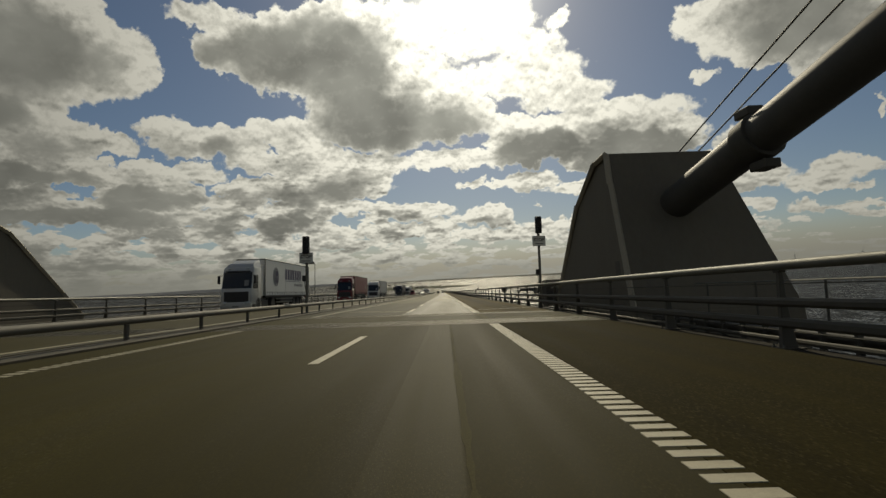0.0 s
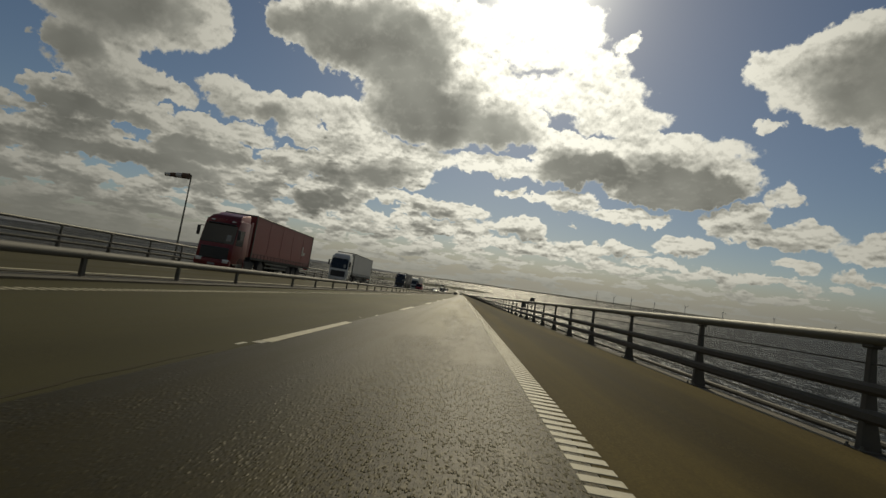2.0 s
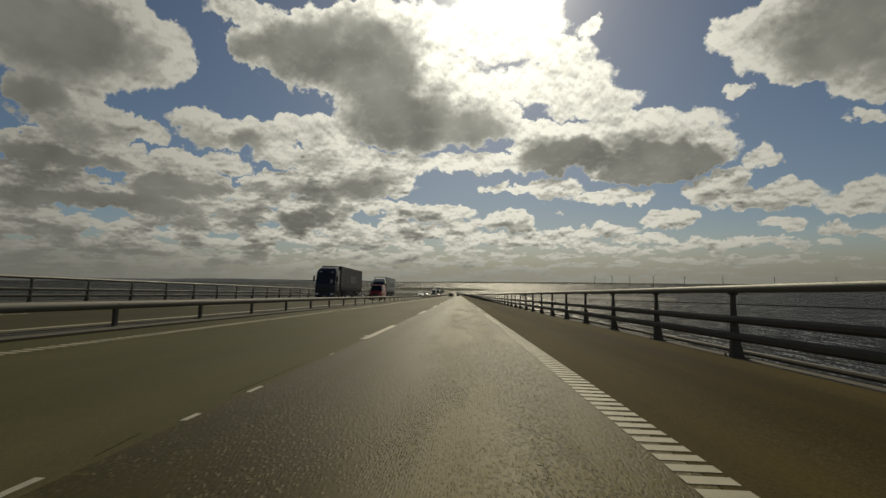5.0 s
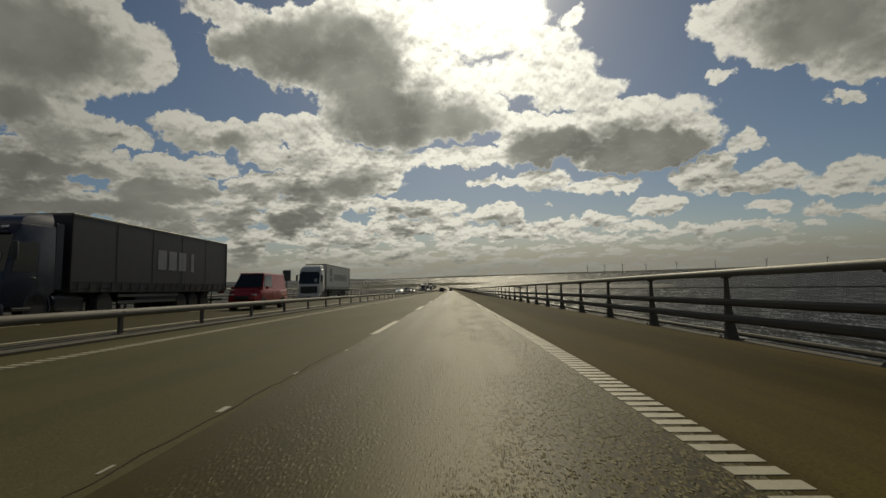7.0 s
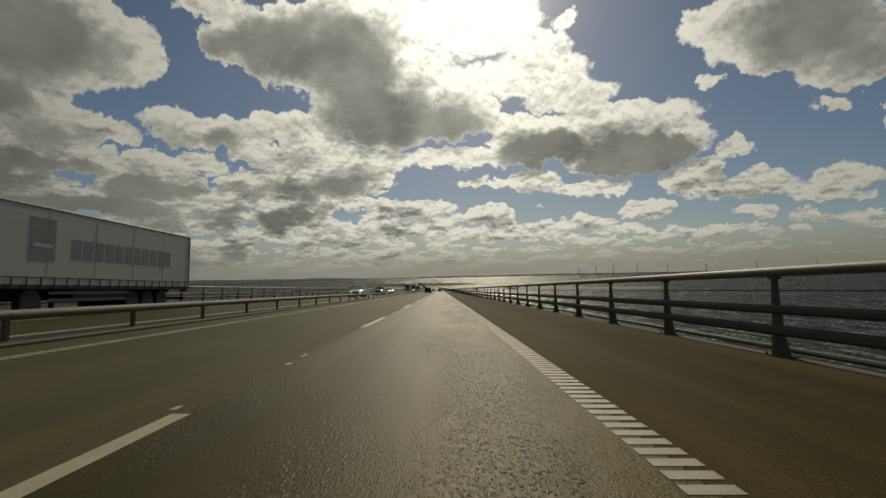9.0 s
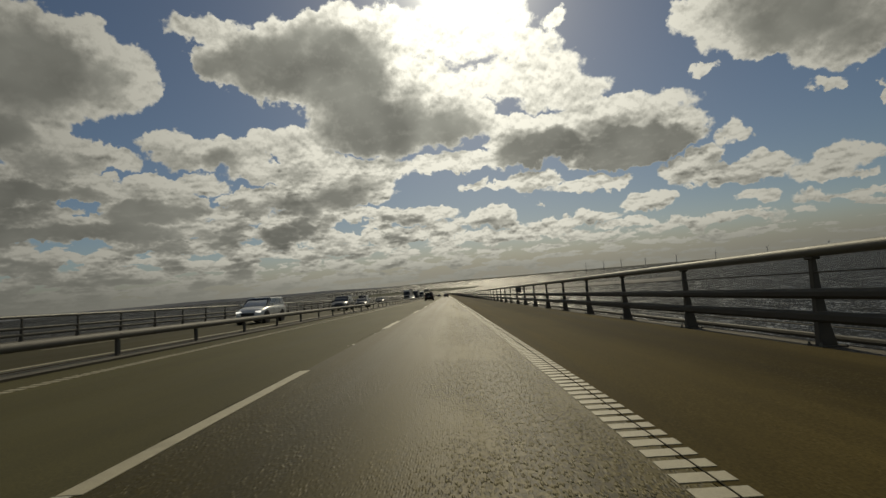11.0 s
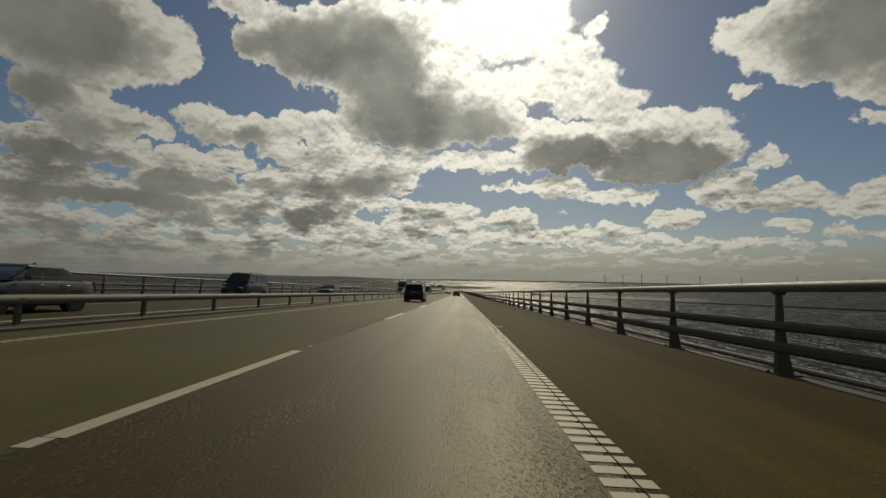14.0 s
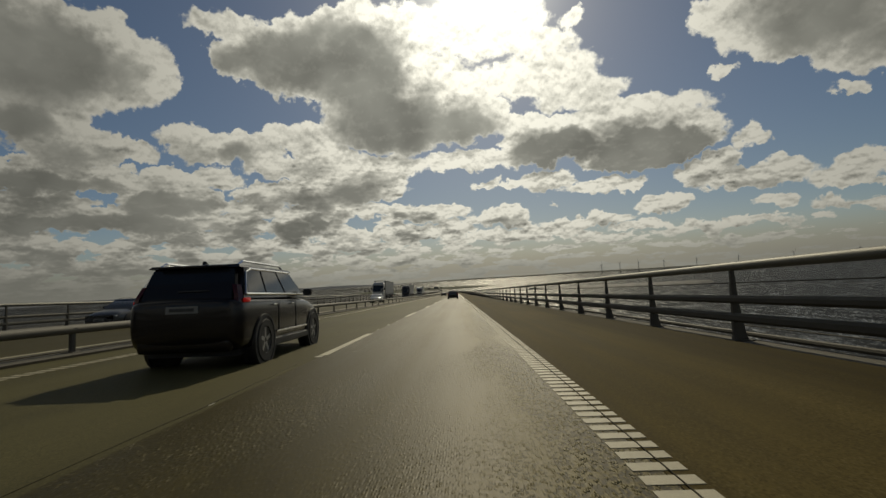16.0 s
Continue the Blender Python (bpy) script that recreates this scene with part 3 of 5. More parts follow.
for a, b in zip(rings, rings[1:]):
    for i in range(128):
        bm.faces.new((a[i], a[(i + 1) % 128], b[(i + 1) % 128], b[i]))
solid("water", bm, SEA, "grey choppy sea glittering under the low sun", "sea", "structure", smooth=True)


def coast(name, label, az0, az1, low, high, mat, dist=4600, seed=0.0):
    """A far shore: a long low ridge."""
    rings = []
    for i in range(141):
        f = i / 140
        a = radians(az0 + (az1 - az0) * f)
        h = low + (high - low) * (0.5 + 0.5 * noise.fractal(Vector((f * 9 + seed, 0.3, seed)), 1.0, 2.0, 4)) + 2.0 * noise.noise(Vector((f * 90, seed, 1)))
        h = max(1.5, h * min(1.0, 8 * f, 8 * (1 - f)))
        ring = []
        for r, z in ((dist - 90, -4.0), (dist - 60, 2.0), (dist, h), (dist + 70, h * 0.8), (dist + 90, -4.0)):
            x, y = r * math.sin(a), 170 + r * math.cos(a)
            ring.append((x, y, sea_z(x, y) + z))
        rings.append(ring)
    return solid(name, loft(rings), mat, label, "coast", "structure")


coast("backdrop", "hills of the far shore, haze put into their blue-grey colour", -80, -5, 14, 26, COAST, 4560, 2.0)
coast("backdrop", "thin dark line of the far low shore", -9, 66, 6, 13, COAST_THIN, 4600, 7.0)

# the low island that the bridge comes down to
bm = bmesh.new()
rings = []
for j, s in enumerate((1.0, 0.93, 0.7, 0.35, 0.05)):
    ring = []
    for k in range(72):
        a = 2 * math.pi * k / 72
        q = s * (1 + 0.16 * noise.fractal(Vector((math.cos(a) * 2, math.sin(a) * 2, 5)), 1.0, 2.0, 3))
        x, y = -215 + 430 * q * math.cos(a), 3180 + 240 * q * math.sin(a)
        z = sea_z(x, y) + (-1.5, 1.2, 3.0, 4.5, 5.0)[j] + (0.8 * noise.noise(Vector((x, y, 0)) * 0.02) if j > 1 else 0)
        ring.append(bm.verts.new((x, y, z)))
    rings.append(ring)
for a, b in zip(rings, rings[1:]):
    for i in range(72):
        bm.faces.new((a[i], a[(i + 1) % 72], b[(i + 1) % 72], b[i]))
bm.faces.new(rings[-1])
solid("ground", bm, ISLAND, "low dark heath-covered island where the bridge lands", "island", "structure")


def spit(points, width, label):
    rings = []
    for i in range(len(points) * 12 - 11):
        f = i / 12
        j = min(int(f), len(points) - 2)
        x = points[j][0] + (points[j + 1][0] - points[j][0]) * (f - j)
        y = points[j][1] + (points[j + 1][1] - points[j][1]) * (f - j)
        t = i / (len(points) * 12 - 12)
        w = width * (0.15 + math.sin(math.pi * min(1, 0.04 + t * 1.02)) ** 0.5) * (1 + 0.4 * noise.noise(Vector((i * 0.35, 2, 0))))
        h = 7.0 + 2.5 * noise.noise(Vector((i * 0.5, 9, 0)))
        z = sea_z(x, y)
        rings.append([(x - w * 0.3, y - w, z - 1), (x - w * 0.1, y - w * 0.5, z + h * 0.7), (x + w * 0.1, y + w * 0.4, z + h), (x + w * 0.3, y + w, z - 1)])
    return solid("ground", loft(rings), SPIT, label, "sandbank", "structure")


spit([(712, 1766), (610, 1815), (500, 1880), (380, 1985), (250, 2140)], 95, "long dark shingle spit in the sea")
spit([(-700, 2500), (-560, 2640), (-470, 2860)], 20, "low dark sandbank off the island")


def tree(x, y, tall, seed):
    """A wind-bent shrub or tree on the island."""
    rnd = random.Random(seed)
    z = sea_z(x, y) + 3.2
    t = thing("tree", "dark windswept tree on the island", "tree", "island trees", Matrix.Translation((x, y, z)))
    b = pipe([(0, 0, -1), (0.2, 0.1, tall * 0.3), (0.5, 0, tall * 0.6)], [0.35, 0.25, 0.12], 6)
    for k in range(4):
        a = rnd.uniform(0, 6.28)
        pipe([(0.25, 0.1, tall * 0.3), (math.cos(a) * tall * 0.22, math.sin(a) * tall * 0.22, tall * 0.62)], [0.14, 0.05], 5, b)
    part("trunk", b, BARK, t)
    c = bmesh.new()
    for k in range(90):
        a, q, zz = rnd.uniform(0, 6.28), tall * 0.42 * rnd.random() ** 0.5, tall * rnd.uniform(0.35, 1.0)
        q *= 1.15 - abs(zz / tall - 0.62)
        p = Vector((q * math.cos(a) + 0.3, q * math.sin(a), zz))
        s = tall * rnd.uniform(0.05, 0.12)
        vs = bmesh.ops.create_icosphere(c, subdivisions=1, radius=s)["verts"]
        sq = rnd.uniform(0.5, 0.8)
        for v in vs:
            v.co = Vector((v.co.x * rnd.uniform(0.8, 1.3), v.co.y * rnd.uniform(0.8, 1.3), v.co.z * sq)) + p
    part("crown", c, LEAF, t)


rnd = random.Random(5)
for k in range(26):
    x = -560 + 21 * k + rnd.uniform(-8, 8)
    if -95 < x < -55:
        continue
    tree(x, 3075 + rnd.uniform(-30, 60) + 0.00035 * (x + 215) ** 2, rnd.uniform(5, 11), k)


def far_building(x, y, w, d, h, flat, label):
    z = sea_z(x, y) + 3.0
    t = thing("building", label, "building", "island buildings", Matrix.Translation((x, y, z)))
    part("wall", box(0, 0, h / 2 - 0.5, w, d, h + 1), HOUSE_WALL, t)
    if flat:
        part("roof", box(0, 0, h + 0.35, w + 0.8, d + 0.8, 0.7), HOUSE_ROOF, t)
    else:
        part("roof", prism([(-d / 2 - 0.6, h - 0.2), (d / 2 + 0.6, h - 0.2), (0, h + d * 0.3)], -w / 2 - 0.5, w / 2 + 0.5), HOUSE_ROOF, t)
    for k in range(max(2, int(w / 5))):
        xx = -w / 2 + (k + 0.5) * w / max(2, int(w / 5))
        win = part("window", box(xx, -d / 2 - 0.03, h * 0.55, 2.0, 0.1, h * 0.3), HOUSE_ROOF, t)
        part("pane", box(xx, -d / 2 - 0.1, h * 0.55, 1.7, 0.06, h * 0.25), GLASS, win)


far_building(-140, 3060, 26, 14, 12, True, "pale flat-roofed service building on the island")
far_building(-178, 3075, 18, 12, 9, True, "grey flat-roofed technical building on the island")
far_building(-238, 3090, 22, 10, 5, False, "low pitched-roof building on the island")

# a low viaduct in the distance behind the island
vx0, vx1, vy = -860.0, -400.0, 3620.0
vz = sea_z(-640, vy)
via = thing("viaduct", "low concrete viaduct on many piers, far behind the island", "bridge", m=Matrix.Translation((0, vy, vz)))
part("deck", box((vx0 + vx1) / 2, 0, 12.4, vx1 - vx0, 14, 2.2, 0.3), CONCRETE_DARK, via)
for k in range(19):
    part("pier", box(vx0 + 14 + k * 24, 0, 5.2, 3.0, 9, 13, 0.3), CONCRETE_DARK, via)


def turbine(x, y, tall, spin, facing):
    t = thing("wind_turbine", "pale three-bladed wind turbine standing in the sea", "wind turbine", "offshore wind turbines", Matrix.Translation((x, y, sea_z(x, y))) @ pose(0, 0, 0, 0, 0, facing))
    part("tower", lathe([(-3, 2.6), (3, 2.5), (tall, 1.4)], "z", 14), TURBINE, t, smooth=True)
    part("foundation", lathe([(-4, 5.0), (2.0, 4.6), (2.6, 3.4)], "z", 14), CONCRETE_DARK, t)
    part("nacelle", box(0, 1.5, tall + 1.6, 3.4, 9, 3.6, 0.7, 2), TURBINE, t, smooth=True)
    hub = part("hub", lathe([(-5.4, 0.2), (-5.0, 1.2), (-4.0, 1.6), (-3.0, 1.6)], "y", 12, c=(0, 0, tall + 1.6)), TURBINE, t, smooth=True)
    for k in range(3):
        m = Matrix.Translation((0, -4.2, tall + 1.6)) @ Matrix.Rotation(radians(spin + 120 * k), 4, "Y")
        rr = []
        for f, c, th in ((0.0, 0.8, 0.8), (0.08, 1.2, 0.6), (0.25, 1.7, 0.4), (0.6, 1.0, 0.25), (1.0, 0.3, 0.1)):
            z = 1 + f * tall * 0.52
            rr.append([m @ Vector(p) for p in ((-c / 2, 0, z), (0, -th / 2, z), (c / 2, 0, z), (0, th / 2, z))])
        part("blade", loft(rr), TURBINE, hub, smooth=True)


for k, a in enumerate((15.8, 17.7, 19.6, 22.1, 25.2, 28.9, 33.4, 38.2, 43.5)):
    q = 3900 + 40 * ((k * 7) % 5)
    turbine(q * math.sin(radians(a)), 290 + q * math.cos(radians(a)), 68, (k * 47) % 120, 20 + 3 * (k % 4))

# ---------------------------------------------------------------- bridge deck
def deck_sheet(name, x0, x1, mat, label, y0=-90.0, y1=3060.0, top=0.0, deep=0.25, category="road", kind="structure"):
    ys = [y for y in ALONG if y0 < y < y1]
    ys = [y0] + ys + [y1]
    return solid(name, sweep([(x0, top - deep), (x1, top - deep), (x1, top), (x0, top)], ys), mat, label, category, kind)


JOINT0, JOINT1 = 15.15, 17.75
JOINT2, JOINT3 = 22.2, 23.6
deck_sheet("road", -5.95, -0.0125, LEFT_LANE, "olive-grey asphalt of the overtaking lane", JOINT3, 3060)
deck_sheet("road", -0.012, 3.75, RIGHT_LANE, "coarse dark asphalt of the driving lane", JOINT3, 3060)
deck_sheet("road", 3.758, 7.62, SHOULDER, "brown-grey asphalt of the hard shoulder", JOINT3, 3060)
deck_sheet("road", -5.95, 3.75, BRIDGE_LANES, "dark grey asphalt between the two expansion joints", JOINT1, JOINT2)
deck_sheet("road", 3.758, 7.62, BRIDGE_LANES, "dark stained asphalt of the shoulder between the joints", JOINT1, JOINT2)
deck_sheet("road", -5.95, 3.75, BRIDGE_LANES, "dark olive-grey asphalt before the expansion joint", -90, JOINT0)
deck_sheet("road", 3.758, 7.62, BRIDGE_SHOULDER, "stained asphalt of the shoulder before the joint, darkened with painted shade", -90, JOINT0)
deck_sheet("road", -20.45, -7.20, OTHER_LANES, "grey asphalt of the opposite carriageway")
deck_sheet("pavement", -7.19, -5.958, MEDIAN, "raised concrete strip under the central barrier", top=0.05, category="median")
deck_sheet("trim", -6.98, -6.80, MEDIAN, "dark drain slot along the median", top=0.075, deep=0.1, category="kerb")
deck_sheet("trim", 7.628, 8.36, CONCRETE, "pale concrete edge beam under the railing", 31.0, top=-0.05, deep=0.5, category="kerb")
deck_sheet("trim", 7.628, 8.36, SHADED_CONCRETE, "concrete edge beam beside the anchorage, shade painted into its dark colour", -90, 31.0, top=-0.05, deep=0.5, category="kerb")
deck_sheet("trim", -21.6, -20.458, CONCRETE, "pale concrete edge beam under the outer railing", top=-0.05, deep=0.5, category="kerb")
solid("floor", sweep([(-21.5, -0.27), (8.4, -0.27), (6.5, -1.6), (-0.5, -6.5), (-13, -6.5), (-19.6, -1.6)], ALONG), CONCRETE_DARK,
      "concrete girder of the bridge under the road", "bridge deck", "structure")


# the modular expansion joint: steel beams with rubber gaps
def joint(x0, x1, y0, y1, n):
    j = thing("expansion_joint", "ribbed steel expansion joint across the carriageway", "expansion joint")
    part("seal", sweep([(x0, -0.2), (x1, -0.2), (x1, -0.085), (x0, -0.085)], [y0, y1]), JOINT_GAP, j, "black rubber seal")
    pitch = (y1 - y0) / n
    for k in range(n + 1):
        y = y0 + k * pitch
        w = 0.024
        b = bmesh.new()
        rr = []
        for x in (x0, (x0 + x1) / 2, x1):
            rr.append([at(x, y - w, -0.15), at(x, y + w, -0.15), at(x, y + w, -0.004), at(x, y + w - 0.006, 0.004), at(x, y - w + 0.006, 0.004), at(x, y - w, -0.004)])
        part("steel_beam", loft(rr), JOINT_STEEL, j)


joint(-5.95, 7.62, JOINT0, JOINT1, 25)
joint(-5.95, 7.62, JOINT2, JOINT3, 13)
joint(-20.45, -7.21, JOINT0, JOINT1, 25)

# ---------------------------------------------------------------- markings


def mark(x0, x1, y0, y1, top=0.006):
    ys = [y0] + [y for y in ALONG if y0 < y < y1] + [y1]
    return sweep([(x0, -0.01), (x1, -0.01), (x1, top), (x0, top)], ys)


lane_marks = thing("lane_marking", "broken white line between the lanes, worn in places", "road marking", kind="structure")
part("dash", mark(-0.085, 0.085, 6.4, 11.3), LINE, lane_marks)
part("dash", mark(-0.085, 0.085, -6.0, -1.0), LINE, lane_marks)
for k in range(60):
    y = 24.82 + 15.0 * k
    if k == 0:
        part("dash", mark(-0.085, 0.085, 27.9, 32.0), LINE, lane_marks)
        for ya, yb in ((26.3, 26.55), (26.75, 27.05)):
            part("worn_dash", mark(-0.10, 0.06, ya, yb), LINE_WORN, lane_marks, "worn remains of an older dash")
    else:
        part("dash", mark(-0.085, 0.085, y, y + 4.95), LINE, lane_marks)
    if k % 2 == 0 and k < 26:
        part("worn_dash", mark(-0.03, 0.02, y + 8.6, y + 8.95, 0.005), LINE_WORN, lane_marks, "worn remains of an older dash")
    if k < 26:
        part("end_smear", mark(-0.10, 0.03, y - 0.22, y - 0.01, 0.005), LINE_WORN, lane_marks)

across = thing("cross_marking", "white line painted across the carriageway after the joint", "road marking", kind="structure")
for xa, ya, xb, yb, wide, mat in ((-5.35, 30.75, -0.1, 27.9, 0.17, LINE), (4.05, 27.85, 7.5, 29.0, 0.12, LINE_WORN), (3.95, 31.3, 6.9, 32.3, 0.05, LINE_FADED),
                                  (4.0, 29.7, 6.0, 30.45, 0.05, LINE_FADED), (0.3, 21.95, 3.5, 21.95, 0.09, LINE_WORN), (4.2, 18.5, 6.9, 18.9, 0.05, LINE_FADED)):
    rr = []
    for f in (0.0, 0.5, 1.0):
        x, y = xa + (xb - xa) * f, ya + (yb - ya) * f
        rr.append([at(x, y - wide / 2, -0.01), at(x, y + wide / 2, -0.01), at(x, y + wide / 2, 0.006), at(x, y - wide / 2, 0.006)])
    part("bar", loft(rr), mat, across)
part("bar", mark(3.93, 4.17, 323.1, 323.28), LINE, across, "short white paint mark beside the edge line")


def edge_line(label, x0, x1, near0, near1, bars, pitch, long):
    """A rumble edge line: short white bars across it."""
    t = thing("edge_marking", label, "road marking", kind="structure")
    shared = None
    far = bmesh.new()
    y, k = near0, 0
    while y < near1:
        if JOINT0 - 0.3 < y < JOINT3 + 0.05:
            y += pitch
            continue
        if k < bars:
            if shared is None:
                shared = mesh_of("bar", box(0, 0, 0, x1 - x0, long, 0.012, 0.003), LINE)
            o = new("bar", shared)
            o.parent = t
            o.matrix_local = lie((x0 + x1) / 2, y + long / 2, -0.001)
        else:
            a = [at(x, yy, 0.005) for x, yy in ((x0, y), (x1, y), (x1, y + long), (x0, y + long))]
            c = [p - Vector((0, 0, 0.015)) for p in a]
            va, vc = [far.verts.new(p) for p in a], [far.verts.new(p) for p in c]
            far.faces.new(va)
            for i in range(4):
                far.faces.new((va[i], va[(i + 1) % 4], vc[(i + 1) % 4], vc[i]))
        y += pitch
        k += 1
    o = part("bars", far, LINE, t)
    tagged(o, kind="stuff")
    part("faded_line", mark(x0 + 0.04, x1 - 0.02, JOINT1 + 0.3, JOINT2 - 0.2), LINE_OLD, t, "line worn almost away between the joints")
    part("far_line", mark(x0 + 0.03, x1 - 0.03, near1, 2900), LINE, t)
    return t


edge_line("white rumble-strip edge line beside the hard shoulder", 3.58, 3.90, -12.0, 440.0, 290, 0.21, 0.132)
edge_line("white rumble-strip edge line beside the median", -4.87, -4.57, -12.0, 440.0, 200, 0.24, 0.125)
seal = thing("sealed_crack", "dark sealed crack along the edge line", "road seam", kind="structure")
part("seam", mark(3.784, 3.792, 240, 430, 0.0105), SEAM, seal)
rnd = random.Random(11)
b = bmesh.new()
rr, y = [], 33.0
while y < 440:
    x = -0.115 + rnd.uniform(-0.025, 0.025)
    half = 0.0004 + 0.022 * max(0.0, noise.noise(Vector((y * 0.11, 4.0, 0.0))) - 0.02) * rnd.uniform(0.5, 1.5)
    if half > 0.0015:
        rr.append([at(x - half, y, -0.01), at(x + half, y, -0.01), at(x + half, y, 0.003), at(x - half, y, 0.003)])
    else:
        if len(rr) > 1:
            loft(rr, b)
        rr = []
    y += rnd.uniform(0.15, 0.6)
part("seam", b, SEAM, seal)
for k in range(90):
    y = rnd.uniform(34, 400)
    x = rnd.uniform(-0.2, 0.02)
    part("paint_crumb", mark(x, x + rnd.uniform(0.02, 0.07), y, y + rnd.uniform(0.05, 0.3), 0.004), LINE_WORN, seal)
far_marks = thing("edge_marking", "solid white lines of the opposite carriageway", "road marking", kind="structure")
part("line", mark(-8.02, -7.82, -60, 2900), LINE, far_marks)
part("line", mark(-16.9, -16.68, -60, 2900), LINE, far_marks)
far_dash = thing("lane_marking", "broken white line of the opposite carriageway", "road marking", kind="structure")
for k in range(40):
    part("dash", mark(-13.07, -12.93, -50 + 15 * k, -45 + 15 * k), LINE, far_dash)
old = thing("road_patch", "paler repaired strip of asphalt before the joint", "road patch", kind="structure")
part("strip", mark(1.62, 2.25, -60, JOINT0 - 0.05, 0.004), PATCH, old)
# the ragged rest of an old line along that strip
rr, y = [], -10.0
while y < JOINT0 - 0.3:
    half = max(0.004, 0.030 + 0.05 * noise.noise(Vector((y * 0.5, 9.0, 0.0))) + rnd.uniform(-0.012, 0.012))
    rr.append([at(2.29 - half, y, -0.01), at(2.29 + half, y, -0.01), at(2.29 + half, y, 0.005), at(2.29 - half, y, 0.005)])
    y += rnd.uniform(0.08, 0.3)
part("old_line", loft(rr), LINE_OLD, old, "faint remains of an old painted line")
part("strip", mark(0.15, 3.55, JOINT1 + 0.1, JOINT2 - 0.35, 0.004), PATCH, old)

# ---------------------------------------------------------------- railings


def post_mesh(tall):
    """A tapered box post that leans out a little: wide at the foot, slim at the head."""
    rings = []
    for z, x0, x1, w in ((0.0, -0.085, 0.19, 0.125), (0.07, -0.080, 0.175, 0.118), (0.36, -0.068, 0.115, 0.108), (0.85, -0.050, 0.060, 0.098), (tall, -0.035, 0.035, 0.090)):
        r = 0.012
        rings.append([(x0 + r, -w / 2, z), (x1 - r, -w / 2, z), (x1, -w / 2 + r, z), (x1, w / 2 - r, z), (x1 - r, w / 2, z), (x0 + r, w / 2, z), (x0, w / 2 - r, z), (x0, -w / 2 + r, z)])
    return loft(rings)


def bolt_mesh():
    return lathe([(0.0, 0.032), (0.022, 0.032), (0.026, 0.018), (0.055, 0.018)], "z", 6)


def post_place(k):
    """Where the posts stand along the bridge; they are set wider near the expansion joint."""
    if k >= 0:
        return 68.15 + RAIL_PITCH * k
    return 68.15 + 4.5 * k if k >= -3 else 54.65 + 4.34 * (k + 3)


def railing(label, x, side, first, count, shift):
    """An outer parapet: posts, round top rail, two box rails, a wire and a foot rail. side: +1 where the sea lies to the right."""
    t = thing("railing", label, "railing", "outer railings", kind="structure")
    post = mesh_of("post", post_mesh(1.39), POST_STEEL, smooth=True)
    plate = mesh_of("base_plate", box(0.05, 0, 0.012, 0.40, 0.32, 0.024, 0.006), STEEL_DARK)
    bolt = mesh_of("bolt", bolt_mesh(), GALV)
    bracket = mesh_of("bracket", box(0.0, 0, 0, 0.13, 0.20, 0.07, 0.015), STEEL_DARK)
    far = bmesh.new()
    for k in range(first, first + count):
        y = post_place(k) + shift
        if k < first + 150:
            o = new("post", post)
            o.parent = t
            o.matrix_local = lie(x, y, -0.052) @ (Matrix.Identity(4) if side > 0 else pose(0, 0, 0, 0, 0, 180))
            pieces = [(plate, (0, 0, 0))]
            if k < first + 90:
                pieces += [(bracket, (0.0, 0, 1.34))]
            if side > 0 and k < first + 90:
                pieces += [(bolt, (-0.12, -0.12, 0.02)), (bolt, (-0.12, 0.12, 0.02))]
            for me, spot in pieces:
                s = new(me.name.split(".")[0], me)
                s.parent = o
                s.matrix_local = Matrix.Translation(spot)
        else:
            box(0, 0, 0.68, 0.17, 0.14, 1.36, bm=far, m=lie(x, y))
    tagged(part("posts", far, POST_STEEL, t), kind="stuff")
    part("top_rail", sweep(circle(x, 1.375, 0.083, 12), ALONG), GALV, t, "bright galvanised round top rail", smooth=True)
    part("box_rail", sweep(ring_box(x - 0.09, x + 0.07, 0.665, 0.820, 0.045), ALONG), STEEL_DARK, t, smooth=True)
    part("box_rail", sweep(ring_box(x - 0.09, x + 0.07, 0.310, 0.480, 0.045), ALONG), STEEL_DARK, t, smooth=True)
    part("wire", sweep(circle(x, 1.06, 0.011, 6), ALONG), STEEL_DARK, t)
    part("foot_rail", sweep(circle(x + side * 0.36, 0.04, 0.050, 8), ALONG), STEEL_DARK, t)
    part("wire", sweep(circle(x + side * 0.40, 0.20, 0.012, 6), ALONG), STEEL_DARK, t)
    return t


railing("steel parapet railing over the sea with dark box rails", 7.95, 1, -26, 280, 0.0)
railing("steel parapet railing beyond the opposite carriageway", -20.95, -1, -26, 280, -1.25)


